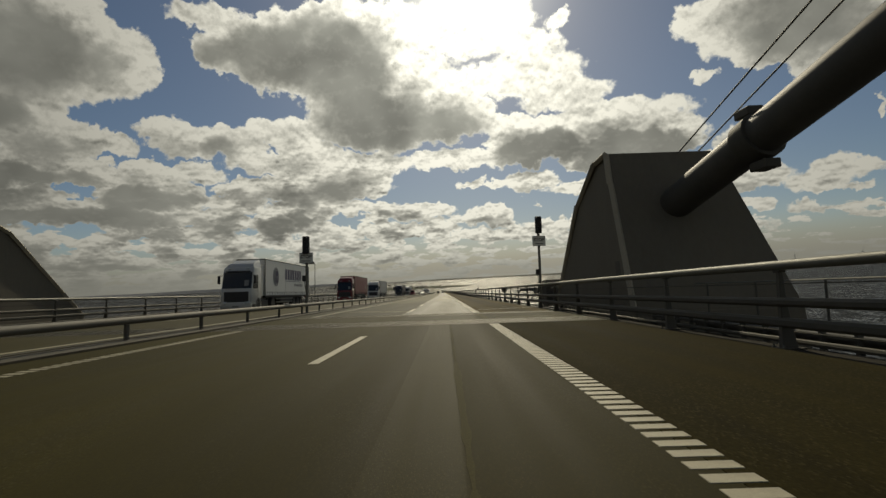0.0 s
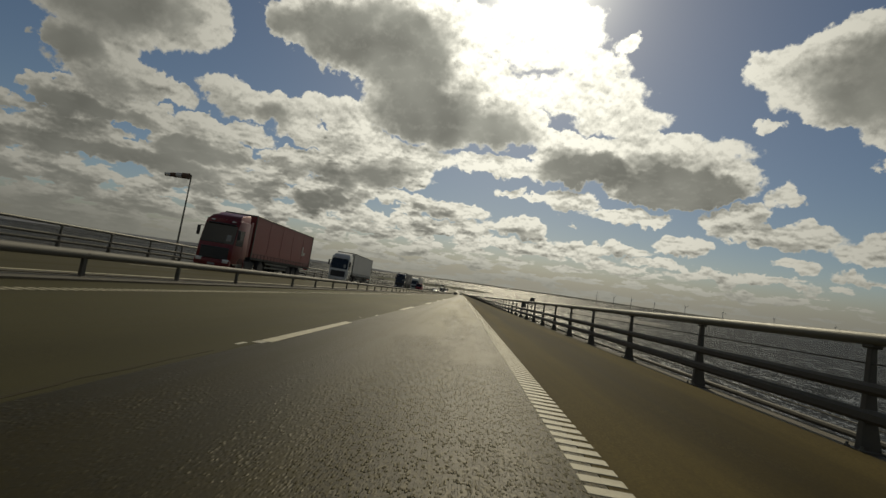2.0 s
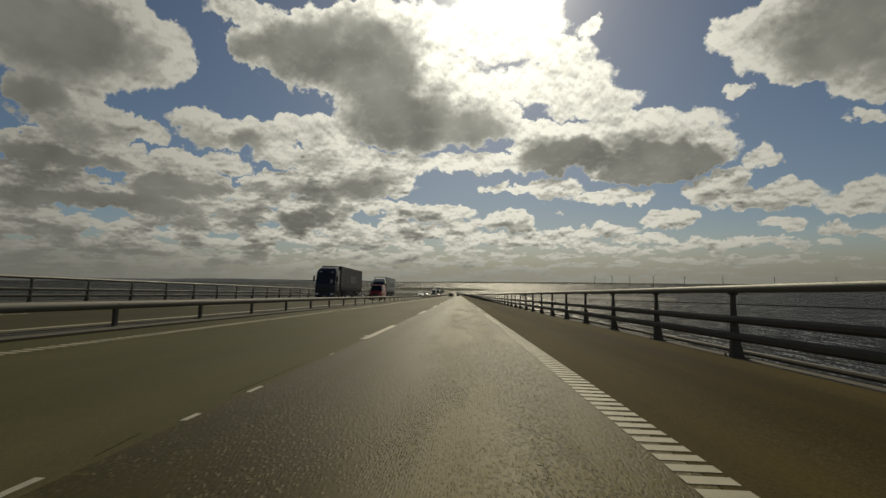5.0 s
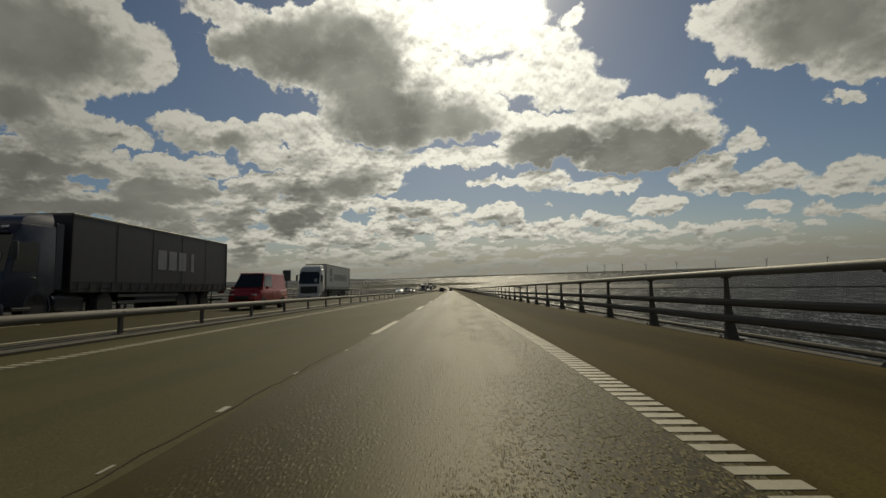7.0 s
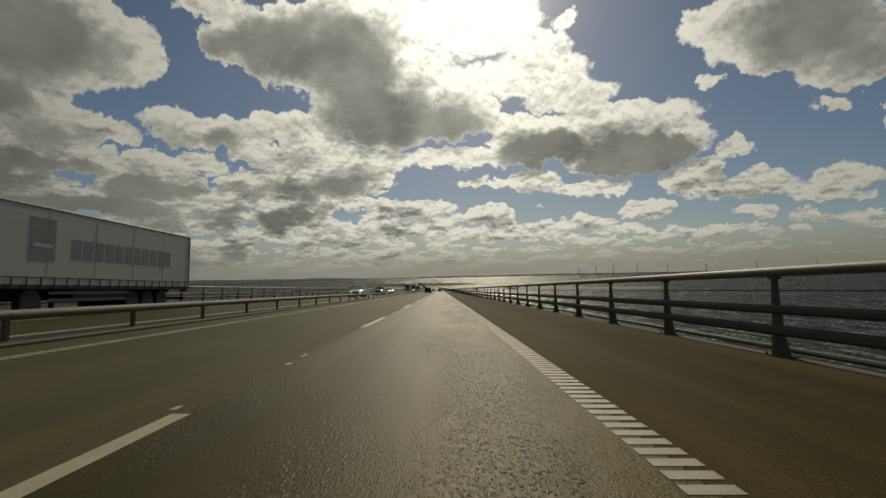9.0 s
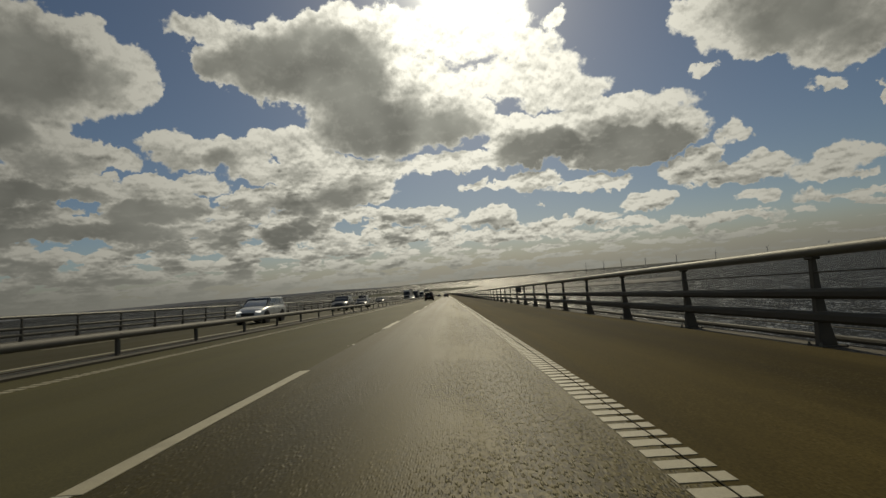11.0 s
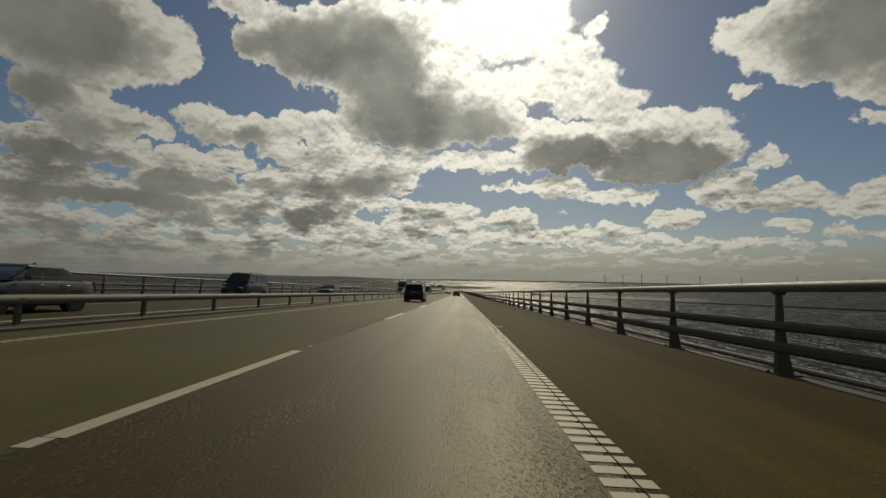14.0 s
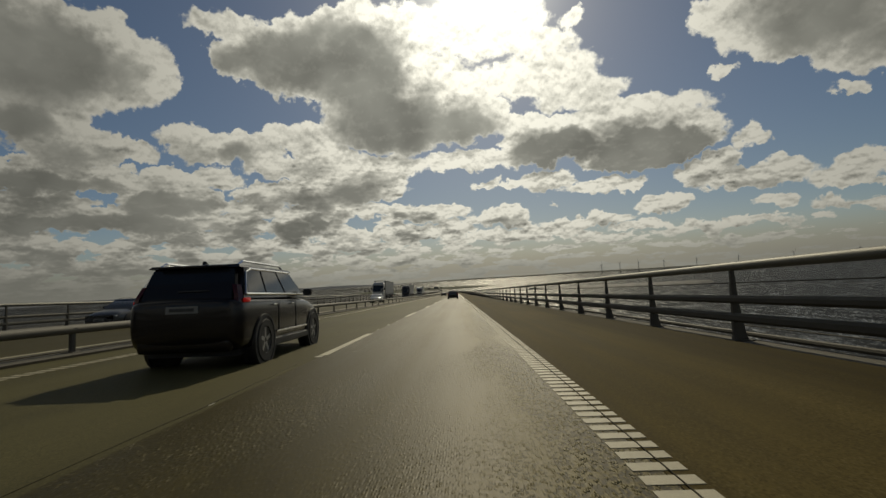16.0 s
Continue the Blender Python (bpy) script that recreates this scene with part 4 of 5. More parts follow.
def barrier():
    t = thing("guard_rail", "galvanised single-rail central barrier on short posts", "guard rail", kind="structure")
    post = mesh_of("post", box(0, 0, 0.28, 0.09, 0.13, 0.56, 0.012), POST_STEEL)
    plate = mesh_of("base_plate", box(0, 0, 0.0, 0.26, 0.30, 0.03, 0.006), STEEL_DARK)
    arm = mesh_of("bracket", box(0.02, 0, 0.55, 0.16, 0.10, 0.07, 0.01), STEEL_DARK)
    far = bmesh.new()
    for k in range(270):
        y = 93.95 + RAIL_PITCH * (k - 34) - float(np.interp(k, (20, 27, 28, 29), (1.33, 2.43, 2.43, 0.0)))
        if k < 150:
            o = new("post", post)
            o.parent = t
            o.matrix_local = lie(-6.5, y, 0.05)
            for me in (plate, arm):
                s = new(me.name.split(".")[0], me)
                s.parent = o
        else:
            box(0, 0, 0.3, 0.1, 0.12, 0.6, bm=far, m=lie(-6.5, y, 0.05))
    tagged(part("posts", far, POST_STEEL, t), kind="stuff")
    part("rail", sweep([(-6.5 + 0.115 * math.cos(a), 0.585 + 0.105 * math.sin(a)) for a in (2 * math.pi * k / 12 for k in range(12))], ALONG), BARRIER, t, smooth=True)
    return t


barrier()

# ---------------------------------------------------------------- stay anchorage at the end of the cable-stayed span


def anchorage(side, x_in, x_out, dy=0.0):
    """A concrete block outside the railing, leaning in on all sides, with the stay pipe and two thin ropes. side: -1 mirrors it."""
    t = thing("stay_anchorage", "weathered concrete anchorage block with sloping sides", "concrete block", "stay anchorages")

    def q(x, y, z):
        return at(x, y + dy, z)
    low, mid, top = -5.0, 5.25, 6.55
    rings = [
        [q(x_in, 15.6, low), q(x_out, 15.6, low), q(x_out, 28.9, low), q(x_in, 28.9, low)],
        [q(x_in, 16.1, 0.2), q(x_out - side * 0.1, 16.1, 0.2), q(x_out - side * 0.1, 28.4, 0.2), q(x_in, 28.4, 0.2)],
        [q(x_in + side * 0.06, 17.75, mid), q(x_out - side * 1.35, 17.75, mid), q(x_out - side * 1.35, 22.7, mid), q(x_in + side * 0.06, 22.7, mid)],
        [q(x_in + side * 0.1, 18.15, top), q(x_out - side * 1.8, 18.15, top), q(x_out - side * 1.8, 19.6, top), q(x_in + side * 0.1, 19.6, top)],
    ]
    b = loft(rings)
    bmesh.ops.recalc_face_normals(b, faces=b.faces)
    bmesh.ops.bevel(b, geom=b.edges[:], offset=0.06, segments=2, affect="EDGES")
    part("block", b, ANCHOR, t)
    # the raised border on the face towards the road
    edge = [(16.15, 0.2), (17.78, 5.2), (18.15, 6.5), (19.6, 6.5), (22.7, 5.2), (28.35, 0.25)]
    for (ya, za), (yb, zb) in zip(edge, edge[1:]):
        part("border", pipe([q(x_in - side * 0.02, ya, za), q(x_in + side * 0.03, yb, zb)], 0.13, 4), ANCHOR_EDGE, t, "pale concrete border")
    # a walk-through hatch in that face
    part("hatch", pane([q(x_in + side * 0.015, 17.1, 0.3), q(x_in + side * 0.015, 17.9, 0.3), q(x_in + side * 0.03, 17.95, 2.1), q(x_in + side * 0.03, 17.45, 2.1)], 0.03), STEEL_DARK, t, "dark steel hatch")
    xm = x_in + side * 2.3
    foot, head = q(xm, 18.2, 4.1), q(xm + side * 9.2, -46.0, 22.4)
    d = (head - foot).normalized()
    pipe_part = part("stay_pipe", pipe([foot - d * 0.8, foot + d * 20, head], 0.62, 24), TUBE, t, "dark coated stay cable pipe", smooth=True)
    part("collar", pipe([foot - d * 0.1, foot + d * 0.55], 0.80, 24), STEEL_DARK, pipe_part, smooth=True)
    part("collar", pipe([foot + d * 4.9, foot + d * 5.5], 0.74, 24), STEEL_DARK, pipe_part, smooth=True)
    up = d.cross(Vector((1, 0, 0))).normalized()
    up = up if up.z > 0 else -up
    for s, r in ((1, 0.95), (-1, 0.92)):
        b = bmesh.new()
        c = foot + d * 5.2 + up * s * r
        box(0, 0, 0, 0.5, 0.75, 0.28, 0.03, bm=b, m=Matrix.Translation(c))
        box(0, 0, 0, 0.18, 0.22, 0.5, 0.02, bm=b, m=Matrix.Translation(c - up * s * 0.2))
        part("damper", b, STEEL_DARK, pipe_part, "dark vibration damper clamped to the pipe")
    for ya in (18.35, 19.2):
        a = q(xm + side * (0.75 if ya < 19 else 1.75), ya, 6.5)
        part("rope", pipe([a, a + Vector((side * -3.8, -46.0, 8.6))], 0.03, 6), STEEL_DARK, t, "thin steel stay rope")
    return t


anchorage(1, 9.0, 15.2)
anchorage(-1, -22.2, -28.4, 3.0)

# ---------------------------------------------------------------- signals, cabinets and the service walkway


def signal(x, y, tall, sign_z, towards):
    """A closed lane-signal on a pole with a sign under it."""
    t = thing("signal_pole", "dark signal pole with lamp head and a white sign board", "signal pole", "lane signals", lie(x, y, 0.03))
    part("pole", pipe([(0, 0, 0), (0, 0, tall)], 0.085, 12), GALV, t, smooth=True)
    part("foot", box(0, 0, 0.03, 0.42, 0.42, 0.06, 0.01), STEEL_DARK, t)
    head = part("lamp_head", box(0, -0.16, tall - 0.55, 0.42, 0.26, 1.12, 0.05, 2), BLACK, t, "black signal lamp head")
    for k in range(3):
        part("lens", lathe([(-0.30, 0.10), (-0.285, 0.135), (-0.27, 0.135)], "y", 16, c=(0, 0, tall - 0.2 - 0.35 * k)), SIGN_BACK, head)
        part("visor", lathe([(-0.42, 0.15), (-0.28, 0.15), (-0.28, 0.14), (-0.42, 0.14)], "y", 14, c=(0, 0, tall - 0.19 - 0.35 * k)), BLACK, head)
    sign = part("sign_board", box(0, -0.13, sign_z, 0.86, 0.04, 0.66, 0.015), SIGN_WHITE, t, "white sign board with dark lettering")
    part("frame", prism([(-0.16, sign_z - 0.34), (-0.16, sign_z - 0.31), (-0.10, sign_z - 0.31), (-0.10, sign_z - 0.34)], -0.43, 0.43), SIGN_BACK, sign)
    words = bpy.data.curves.new("sign_text", "FONT")
    words.body, words.size, words.align_x, words.align_y, words.extrude, words.offset = "STOP", 0.30, "CENTER", "CENTER", 0.004, 0.008
    words.materials.append(SIGN_BACK)
    text = new("sign_text", words)
    text.parent = sign
    text.matrix_local = pose(0, -0.156, sign_z + 0.06, 90, 0, 0)
    part("letter_bar", box(0, -0.156, sign_z - 0.20, 0.55, 0.012, 0.05), SIGN_BACK, sign)
    b = part("junction_box", box(-0.16, 0, 2.2, 0.22, 0.2, 0.36, 0.015), BLACK, t)
    part("cable", pipe([(-0.15, 0, 2.02), (-0.12, 0.02, 1.7), (-0.07, 0, 1.4)], 0.018, 6), BLACK, b)
    return t


signal(8.42, 30.4, 5.85, 4.25, 0)
signal(-6.56, 29.2, 4.85, 3.5, 0)


def cabinet(x, y, w, d, h, label):
    t = thing("equipment_cabinet", label, "cabinet", "equipment cabinets", lie(x, y, 0.0))
    part("body", box(0, 0, h / 2, w, d, h, 0.02), STEEL_DARK, t)
    part("roof", prism([(-d / 2 - 0.12, h), (d / 2 + 0.15, h - 0.02), (d / 2 + 0.15, h + 0.05), (-d / 2 - 0.12, h + 0.16)], -w / 2 - 0.1, w / 2 + 0.1, 0.01), GALV, t, "sloping sheet-metal roof")
    for k in (-1, 1):
        door = part("door", box(-w / 2 - 0.015, k * d / 4, h / 2, 0.03, d / 2 - 0.06, h - 0.2, 0.006), STEEL_DARK, t)
        part("handle", box(-w / 2 - 0.05, k * d / 4 - k * 0.25, h / 2, 0.04, 0.03, 0.18, 0.005), GALV, door)
    return t


cabinet(9.35, 31.6, 1.1, 2.6, 1.55, "dark steel equipment cabinet behind the railing")
cabinet(9.5, 29.0, 0.9, 1.4, 1.15, "low dark steel equipment cabinet behind the railing")


def walkway(x0, x1, y0, y1, z, label, rib=0.62, rails=(0.55, 1.02), lamps=0):
    """A hanging service platform with a handrail and ribbed side."""
    t = thing("service_walkway", label, "walkway", "service walkways")
    part("floor_plate", sweep([(x0, z - 0.08), (x1, z - 0.08), (x1, z), (x0, z)], [y0, (y0 + y1) / 2, y1]), STEEL_DARK, t)
    part("side_beam", sweep([(x1 - 0.06, z - 0.5), (x1 + 0.06, z - 0.5), (x1 + 0.06, z + 0.05), (x1 - 0.06, z + 0.05)], [y0, y1]), POST_STEEL, t)
    n = int((y1 - y0) / 0.8)
    for k in range(n + 1):
        y = y0 + (y1 - y0) * k / n
        part("rib", box(0, 0, 0, 0.10, 0.20 if lamps else 0.08, rib, m=lie(x0 - 0.02, y, z - rib * 0.42)), STEEL_DARK, t)
        if k % 3 == 0 and rails:
            part("stanchion", box(0, 0, 0, 0.05, 0.05, 1.05, 0.01, m=lie(x1, y, z + 0.52)), POST_STEEL, t)
    for k in range(lamps):
        y = y0 + (y1 - y0) * (0.2 + 0.7 * k / max(1, lamps - 1))
        lamp = part("lamp_box", box(0, 0, 0, 0.16, 0.22, 0.16, 0.02, m=lie(x0 + 0.3, y, z + 0.26)), BLACK, t)
        part("stem", box(0, 0, 0, 0.05, 0.05, 0.24, m=lie(x0 + 0.3, y, z + 0.10)), STEEL_DARK, lamp)
    for h in rails:
        part("handrail", sweep(circle(x1, z + h, 0.025, 6), [y0, y1]), GALV, t)
    part("hanger", pipe([at(x0, y0 + 1, z), at(8.4, y0 + 0.5, -0.3)], 0.05, 6), STEEL_DARK, t)
    part("hanger", pipe([at(x0, y1 - 1, z), at(8.4, y1 - 0.5, -0.3)], 0.05, 6), STEEL_DARK, t)
    return t


walkway(9.7, 11.0, 36.5, 47.0, 1.22, "dark steel service walkway with ribbed side outside the railing", 0.28, (), 4)
walkway(9.2, 10.6, 2.0, 15.0, 0.1, "dark steel walkway with handrail before the anchorage block")
walkway(9.0, 9.9, 22.0, 28.0, 0.1, "narrow steel walkway beside the anchorage block")


def rail_box(y, label):
    """A grey box clamped to a railing post, with an arm."""
    t = thing("junction_box", label, "junction box", "boxes on the railing", lie(8.06, y, 0.0))
    part("case", box(0.10, 0.10, 1.10, 0.28, 0.60, 0.44, 0.03, 2), BLACK, t)
    part("arm", box(0.02, -0.42, 0.93, 0.05, 0.5, 0.03, 0.005), STEEL_DARK, t)
    part("lid", box(0.10, 0.10, 1.335, 0.32, 0.64, 0.03, 0.008), STEEL_DARK, t)
    part("clamp", box(-0.02, 0, 1.15, 0.2, 0.22, 0.3, 0.01), STEEL_DARK, t)
    part("cable", pipe([(0.05, 0.3, 1.0), (0.08, 0.32, 0.6), (0.08, 0.1, 0.1)], 0.014, 6), BLACK, t)
    return t


rail_box(68.15 + RAIL_PITCH * 6, "dark junction box with an arm on a railing post")
rail_box(68.15 + RAIL_PITCH * 54, "dark junction box with an arm on a railing post")


def rail_camera(y, z, wide, high):
    t = thing("flood_lamp", "dark lamp housing on a bracket at the railing", "lamp", "lamps on the railing", lie(8.2, y, 0.0))
    part("bracket", pipe([(0, 0, 0.0), (0.1, 0, z * 0.7), (0.05, 0.1, z - high * 0.4)], 0.035, 6), STEEL_DARK, t)
    head = part("housing", box(0.08, 0.1, z, wide, 0.36, high, 0.05, 2), BLACK, t)
    part("hood", box(0.08, -0.10, z + high / 2, wide * 1.08, 0.22, 0.03, 0.01), BLACK, head)
    part("glass", box(0.08, -0.087, z, wide * 0.8, 0.012, high * 0.75), GLASS, head)
    part("yoke", pipe([(0.08 - wide * 0.56, 0.1, z), (0.08 - wide * 0.56, 0.1, z - high * 0.75), (0.08 + wide * 0.56, 0.1, z - high * 0.75), (0.08 + wide * 0.56, 0.1, z)], 0.02, 6), STEEL_DARK, t)
    part("strut", pipe([(0, 0, 0.3), (0.5, 0.9, -0.1)], 0.03, 6), STEEL_DARK, t)
    return t


rail_camera(49.0, 1.20, 0.46, 0.44)
rail_camera(88.37, 1.58, 0.34, 0.36)


def windsock(x, y):
    t = thing("windsock", "striped windsock on a tall thin mast, flying straight out", "windsock", m=lie(x, y, 0.0))
    part("mast", pipe([(0, 0, -0.5), (0, 0, 3.6), (0, 0, 7.35)], [0.085, 0.07, 0.05], 10), GALV, t, smooth=True)
    part("foot", box(0, 0, 0.1, 0.4, 0.4, 0.3, 0.02), STEEL_DARK, t)
    ring = part("hoop", lathe([(-0.03, 0.26), (0.03, 0.26), (0.03, 0.23), (-0.03, 0.23)], "x", 16, c=(-0.2, 0, 7.2)), STEEL_DARK, t)
    sock = part("sock", lathe([(-0.2, 0.25), (-0.75, 0.235)], "x", 16, c=(0, 0, 7.2)), SOCK_DARK, t, smooth=True)
    for k in range(3):
        x0, r0 = -0.75 - 0.5 * k, 0.235 - 0.03 * k
        part("stripe", lathe([(x0, r0), (x0 - 0.5, r0 - 0.03)], "x", 16, c=(0, 0, 7.2 - 0.03 * (k + 1))), SOCK_LIGHT if k % 2 == 0 else SOCK_DARK, sock, smooth=True)
    return t


windsock(-21.5, 87.2)


def back_sign(x, y, z, w, h, label):
    t = thing("road_sign", label, "road sign", m=lie(x, y, 0.0))
    part("pole", pipe([(0, 0, -0.3), (0, 0, z + h / 2)], 0.07, 10), GALV, t, smooth=True)
    b = part("board", box(0, -0.1, z, w, 0.05, h, 0.02), SIGN_BACK, t, "dark back of the sign board")
    for dz in (-0.3, 0.3):
        part("brace", box(0, -0.14, z + dz * h, w * 0.9, 0.04, 0.05), POST_STEEL, b)
    return t


back_sign(-21.6, 231.5, 3.35, 1.15, 1.5, "dark back of a road sign on a pole")

# ---------------------------------------------------------------- vehicles


def wheel(parent, x, y, r, w, rim_mat, spokes=5):
    """A tyre with its rim and spokes; the outer face looks away from the vehicle's middle."""
    s = 1 if x > 0 else -1
    tyre = part("wheel", lathe([(-w / 2, r * 0.62), (-w / 2, r * 0.93), (-w * 0.38, r), (w * 0.38, r), (w / 2, r * 0.93), (w / 2, r * 0.62), (w * 0.3, r * 0.6), (-w * 0.3, r * 0.6)], "x", 28), RUBBER, parent, smooth=True, m=Matrix.Translation((x, y, r)))
    part("rim", lathe([(s * w * 0.28, 0.02), (s * w * 0.28, r * 0.22), (s * w * 0.18, r * 0.24), (s * w * 0.12, r * 0.6), (s * w * 0.42, r * 0.66), (s * w * 0.45, r * 0.6), (s * w * 0.05, r * 0.5), (s * w * 0.05, 0.02)], "x", 24), RIM_DARK, tyre, smooth=True)
    b = bmesh.new()
    for k in range(spokes):
        a = 2 * math.pi * k / spokes
        box(s * w * 0.36, 0, r * 0.36, w * 0.12, r * 0.17, r * 0.5, bm=b, m=Matrix.Rotation(a, 4, "X"))
    part("rim_face", b, rim_mat, tyre)
    return tyre


def body_ring(y, w, zb, zs, zt):
    pts = [(w * 0.86, zb), (w * 0.97, zb + 0.10), (w, zb + 0.28), (w, zs - 0.22), (w * 0.985, zs - 0.08), (w * 0.93, zs), (w * 0.6, zt - 0.01), (w * 0.2, zt)]
    return [(x, y, z) for x, z in pts] + [(-x, y, z) for x, z in reversed(pts)]


# kind: length, half width, height, belt height, wheel radius, axles, hood end, windscreen top, roof end, tail foot
CAR_KINDS = {
    "suv": (4.85, 0.95, 1.74, 1.14, 0.385, (1.52, -1.42), 1.25, 0.40, -2.02, -2.30),
    "estate": (4.70, 0.90, 1.48, 0.96, 0.33, (1.42, -1.33), 1.05, 0.30, -1.70, -2.18),
    "saloon": (4.60, 0.89, 1.44, 0.95, 0.32, (1.40, -1.32), 1.05, 0.28, -0.95, -1.70),
    "panel_van": (5.30, 0.98, 2.28, 1.25, 0.35, (1.75, -1.55), 1.90, 1.20, -2.48, -2.58),
    "van": (5.00, 0.97, 1.98, 1.15, 0.35, (1.62, -1.45), 1.75, 1.05, -2.30, -2.42),
}


def car(kind, paint_mat, label, m, lights=False, chrome=False, group="oncoming cars", tail=TAIL_OFF, category="car"):
    length, w, tall, belt, r, axles, hood, ws_top, roof_end, tail_foot = CAR_KINDS[kind]
    t = thing("van" if "van" in kind else "car", label, category, group, m)
    h = length / 2
    low = 0.24
    hood_z = belt - 0.10
    e = 0.10 if kind in ("suv", "van", "panel_van") else 0.0
    rings = [body_ring(-h, w * (0.66 + e), 0.46, belt - 0.20 + e, belt - 0.16 + e), body_ring(-h + 0.04, w * (0.82 + e * 0.9), 0.40, belt - 0.08 + e * 0.6, belt - 0.05 + e * 0.6), body_ring(-h + 0.14, w * (0.925 + e * 0.5), low + 0.10, belt - 0.01, belt + 0.02),
             body_ring(tail_foot + 0.1, w * 0.985, low, belt + 0.02, belt + 0.05), body_ring(-0.8, w, low, belt, belt + 0.04),
             body_ring(hood - 0.2, w, low, belt - 0.02, belt + 0.03), body_ring(hood + 0.25, w * 0.99, low, hood_z - 0.02, hood_z + 0.07),
             body_ring(h - 0.45, w * 0.95, low, hood_z - 0.12, hood_z - 0.01), body_ring(h - 0.12, w * 0.88, low + 0.06, hood_z - 0.26, hood_z - 0.18),
             body_ring(h, w * 0.78, 0.40, hood_z - 0.42, hood_z - 0.36)]
    body = part("body", loft(rings), paint_mat, t, smooth=True)
    if kind == "suv":
        rounded = body.modifiers.new("rounded", "SUBSURF")
        rounded.levels = rounded.render_levels = 2
    # cabin
    wb, wt, zt = w * 0.93, w * (0.76 if kind != "suv" else 0.80), tall - 0.05
    cab = loft([[(x * wb, tail_foot, belt) for x in (1, -1)] + [(x * wb, hood, belt) for x in (-1, 1)],
                [(x * wb * 0.97, tail_foot + 0.06, belt + 0.15) for x in (1, -1)] + [(x * wb * 0.97, hood - (hood - ws_top) * 0.22, belt + 0.15) for x in (-1, 1)],
                [(x * wt, roof_end, zt) for x in (1, -1)] + [(x * wt, ws_top, zt) for x in (-1, 1)]])
    bmesh.ops.recalc_face_normals(cab, faces=cab.faces)
    bmesh.ops.bevel(cab, geom=[e for e in cab.edges if abs(e.verts[0].co.z - e.verts[1].co.z) > 0.05], offset=0.13 if kind == "suv" else 0.07, segments=5, affect="EDGES")
    part("cabin", cab, paint_mat, t, smooth=True)
    roof = loft([[(x * wt * 1.02, roof_end - 0.05, zt - 0.02) for x in (1, -1)] + [(x * wt * 1.02, ws_top + 0.06, zt - 0.03) for x in (-1, 1)],
                 [(x * wt * 0.98, roof_end, zt + 0.03) for x in (1, -1)] + [(x * wt * 0.98, ws_top, zt + 0.02) for x in (-1, 1)],
                 [(x * wt * 0.8, roof_end + 0.2, tall) for x in (1, -1)] + [(x * wt * 0.8, ws_top - 0.2, tall) for x in (-1, 1)]])
    part("roof", roof, paint_mat, t, smooth=True)

    def slant(y_low, y_top, f):
        return y_low + (y_top - y_low) * f
    # windscreen and rear window
    f0, f1 = 0.12, 0.94
    part("windscreen", pane([(wb * 0.93, slant(hood, ws_top, f0), belt + (zt - belt) * f0), (wt * 0.95, slant(hood, ws_top, f1), belt + (zt - belt) * f1),
                             (-wt * 0.95, slant(hood, ws_top, f1), belt + (zt - belt) * f1), (-wb * 0.93, slant(hood, ws_top, f0), belt + (zt - belt) * f0)], 0.02), GLASS, t)
    part("rear_window", pane([(-wb * 0.86, slant(tail_foot, roof_end, 0.22), belt + (zt - belt) * 0.22), (-wt * 0.9, slant(tail_foot, roof_end, 0.9), belt + (zt - belt) * 0.9),
                              (wt * 0.9, slant(tail_foot, roof_end, 0.9), belt + (zt - belt) * 0.9), (wb * 0.86, slant(tail_foot, roof_end, 0.22), belt + (zt - belt) * 0.22)], 0.02), GLASS, t)
    # side windows
    cuts = (0.04, 0.30, 0.62, 0.97)
    for s in (1, -1):
        for a, b in zip(cuts, cuts[1:]):
            if kind == "panel_van" and a < 0.5:
                continue
            def spot(f, g):
                y0, y1 = slant(tail_foot + 0.12, roof_end + 0.08, g), slant(hood - 0.12, ws_top - 0.06, g)
                return (s * (wb + (wt - wb) * g + 0.004), y0 + (y1 - y0) * f, belt + (zt - belt) * g)
            c = [spot(a + 0.015, 0.14), spot(b - 0.015, 0.14), spot(b - 0.015, 0.88), spot(a + 0.015, 0.88)]
            part("side_window", pane(c if s > 0 else list(reversed(c)), 0.012), GLASS, t)
        if chrome:
            y0, y1 = tail_foot + 0.18, hood - 0.2
            part("window_trim", pipe([(s * (wb + 0.012), y0 + 0.02, belt + 0.07), (s * (wb + 0.012), y1, belt + 0.06)], 0.022, 6), CHROME, t)
            part("window_trim", pipe([(s * (wb + 0.012), y0 + 0.02, belt + 0.07), (s * (wt + 0.045), roof_end + 0.12, zt - 0.10), (s * (wt + 0.02), roof_end + 0.35, zt - 0.04), (s * (wt + 0.02), ws_top - 0.1, zt - 0.04)], 0.02, 6), CHROME, t)
        if kind in ("suv", "van", "estate"):
            part("roof_rail", pipe([(s * wt * 0.88, roof_end + 0.12, tall - 0.03), (s * wt * 0.88, roof_end + 0.3, tall + 0.045), (s * wt * 0.88, ws_top - 0.35, tall + 0.045), (s * wt * 0.88, ws_top - 0.15, tall - 0.03)], 0.022, 6), CHROME if chrome else BLACK, t)
        # door seams, handles, sill, mirror
        for dy in (0.28, -0.72):
            part("door_seam", box(s * (w + 0.001), dy, belt - 0.36, 0.012, 0.012, 0.55), BLACK, body)
        for dy in (0.02, -0.95):
            part("door_handle", box(s * (w + 0.012), dy, belt - 0.13, 0.03, 0.2, 0.03, 0.008), CHROME if chrome else paint_mat, body)
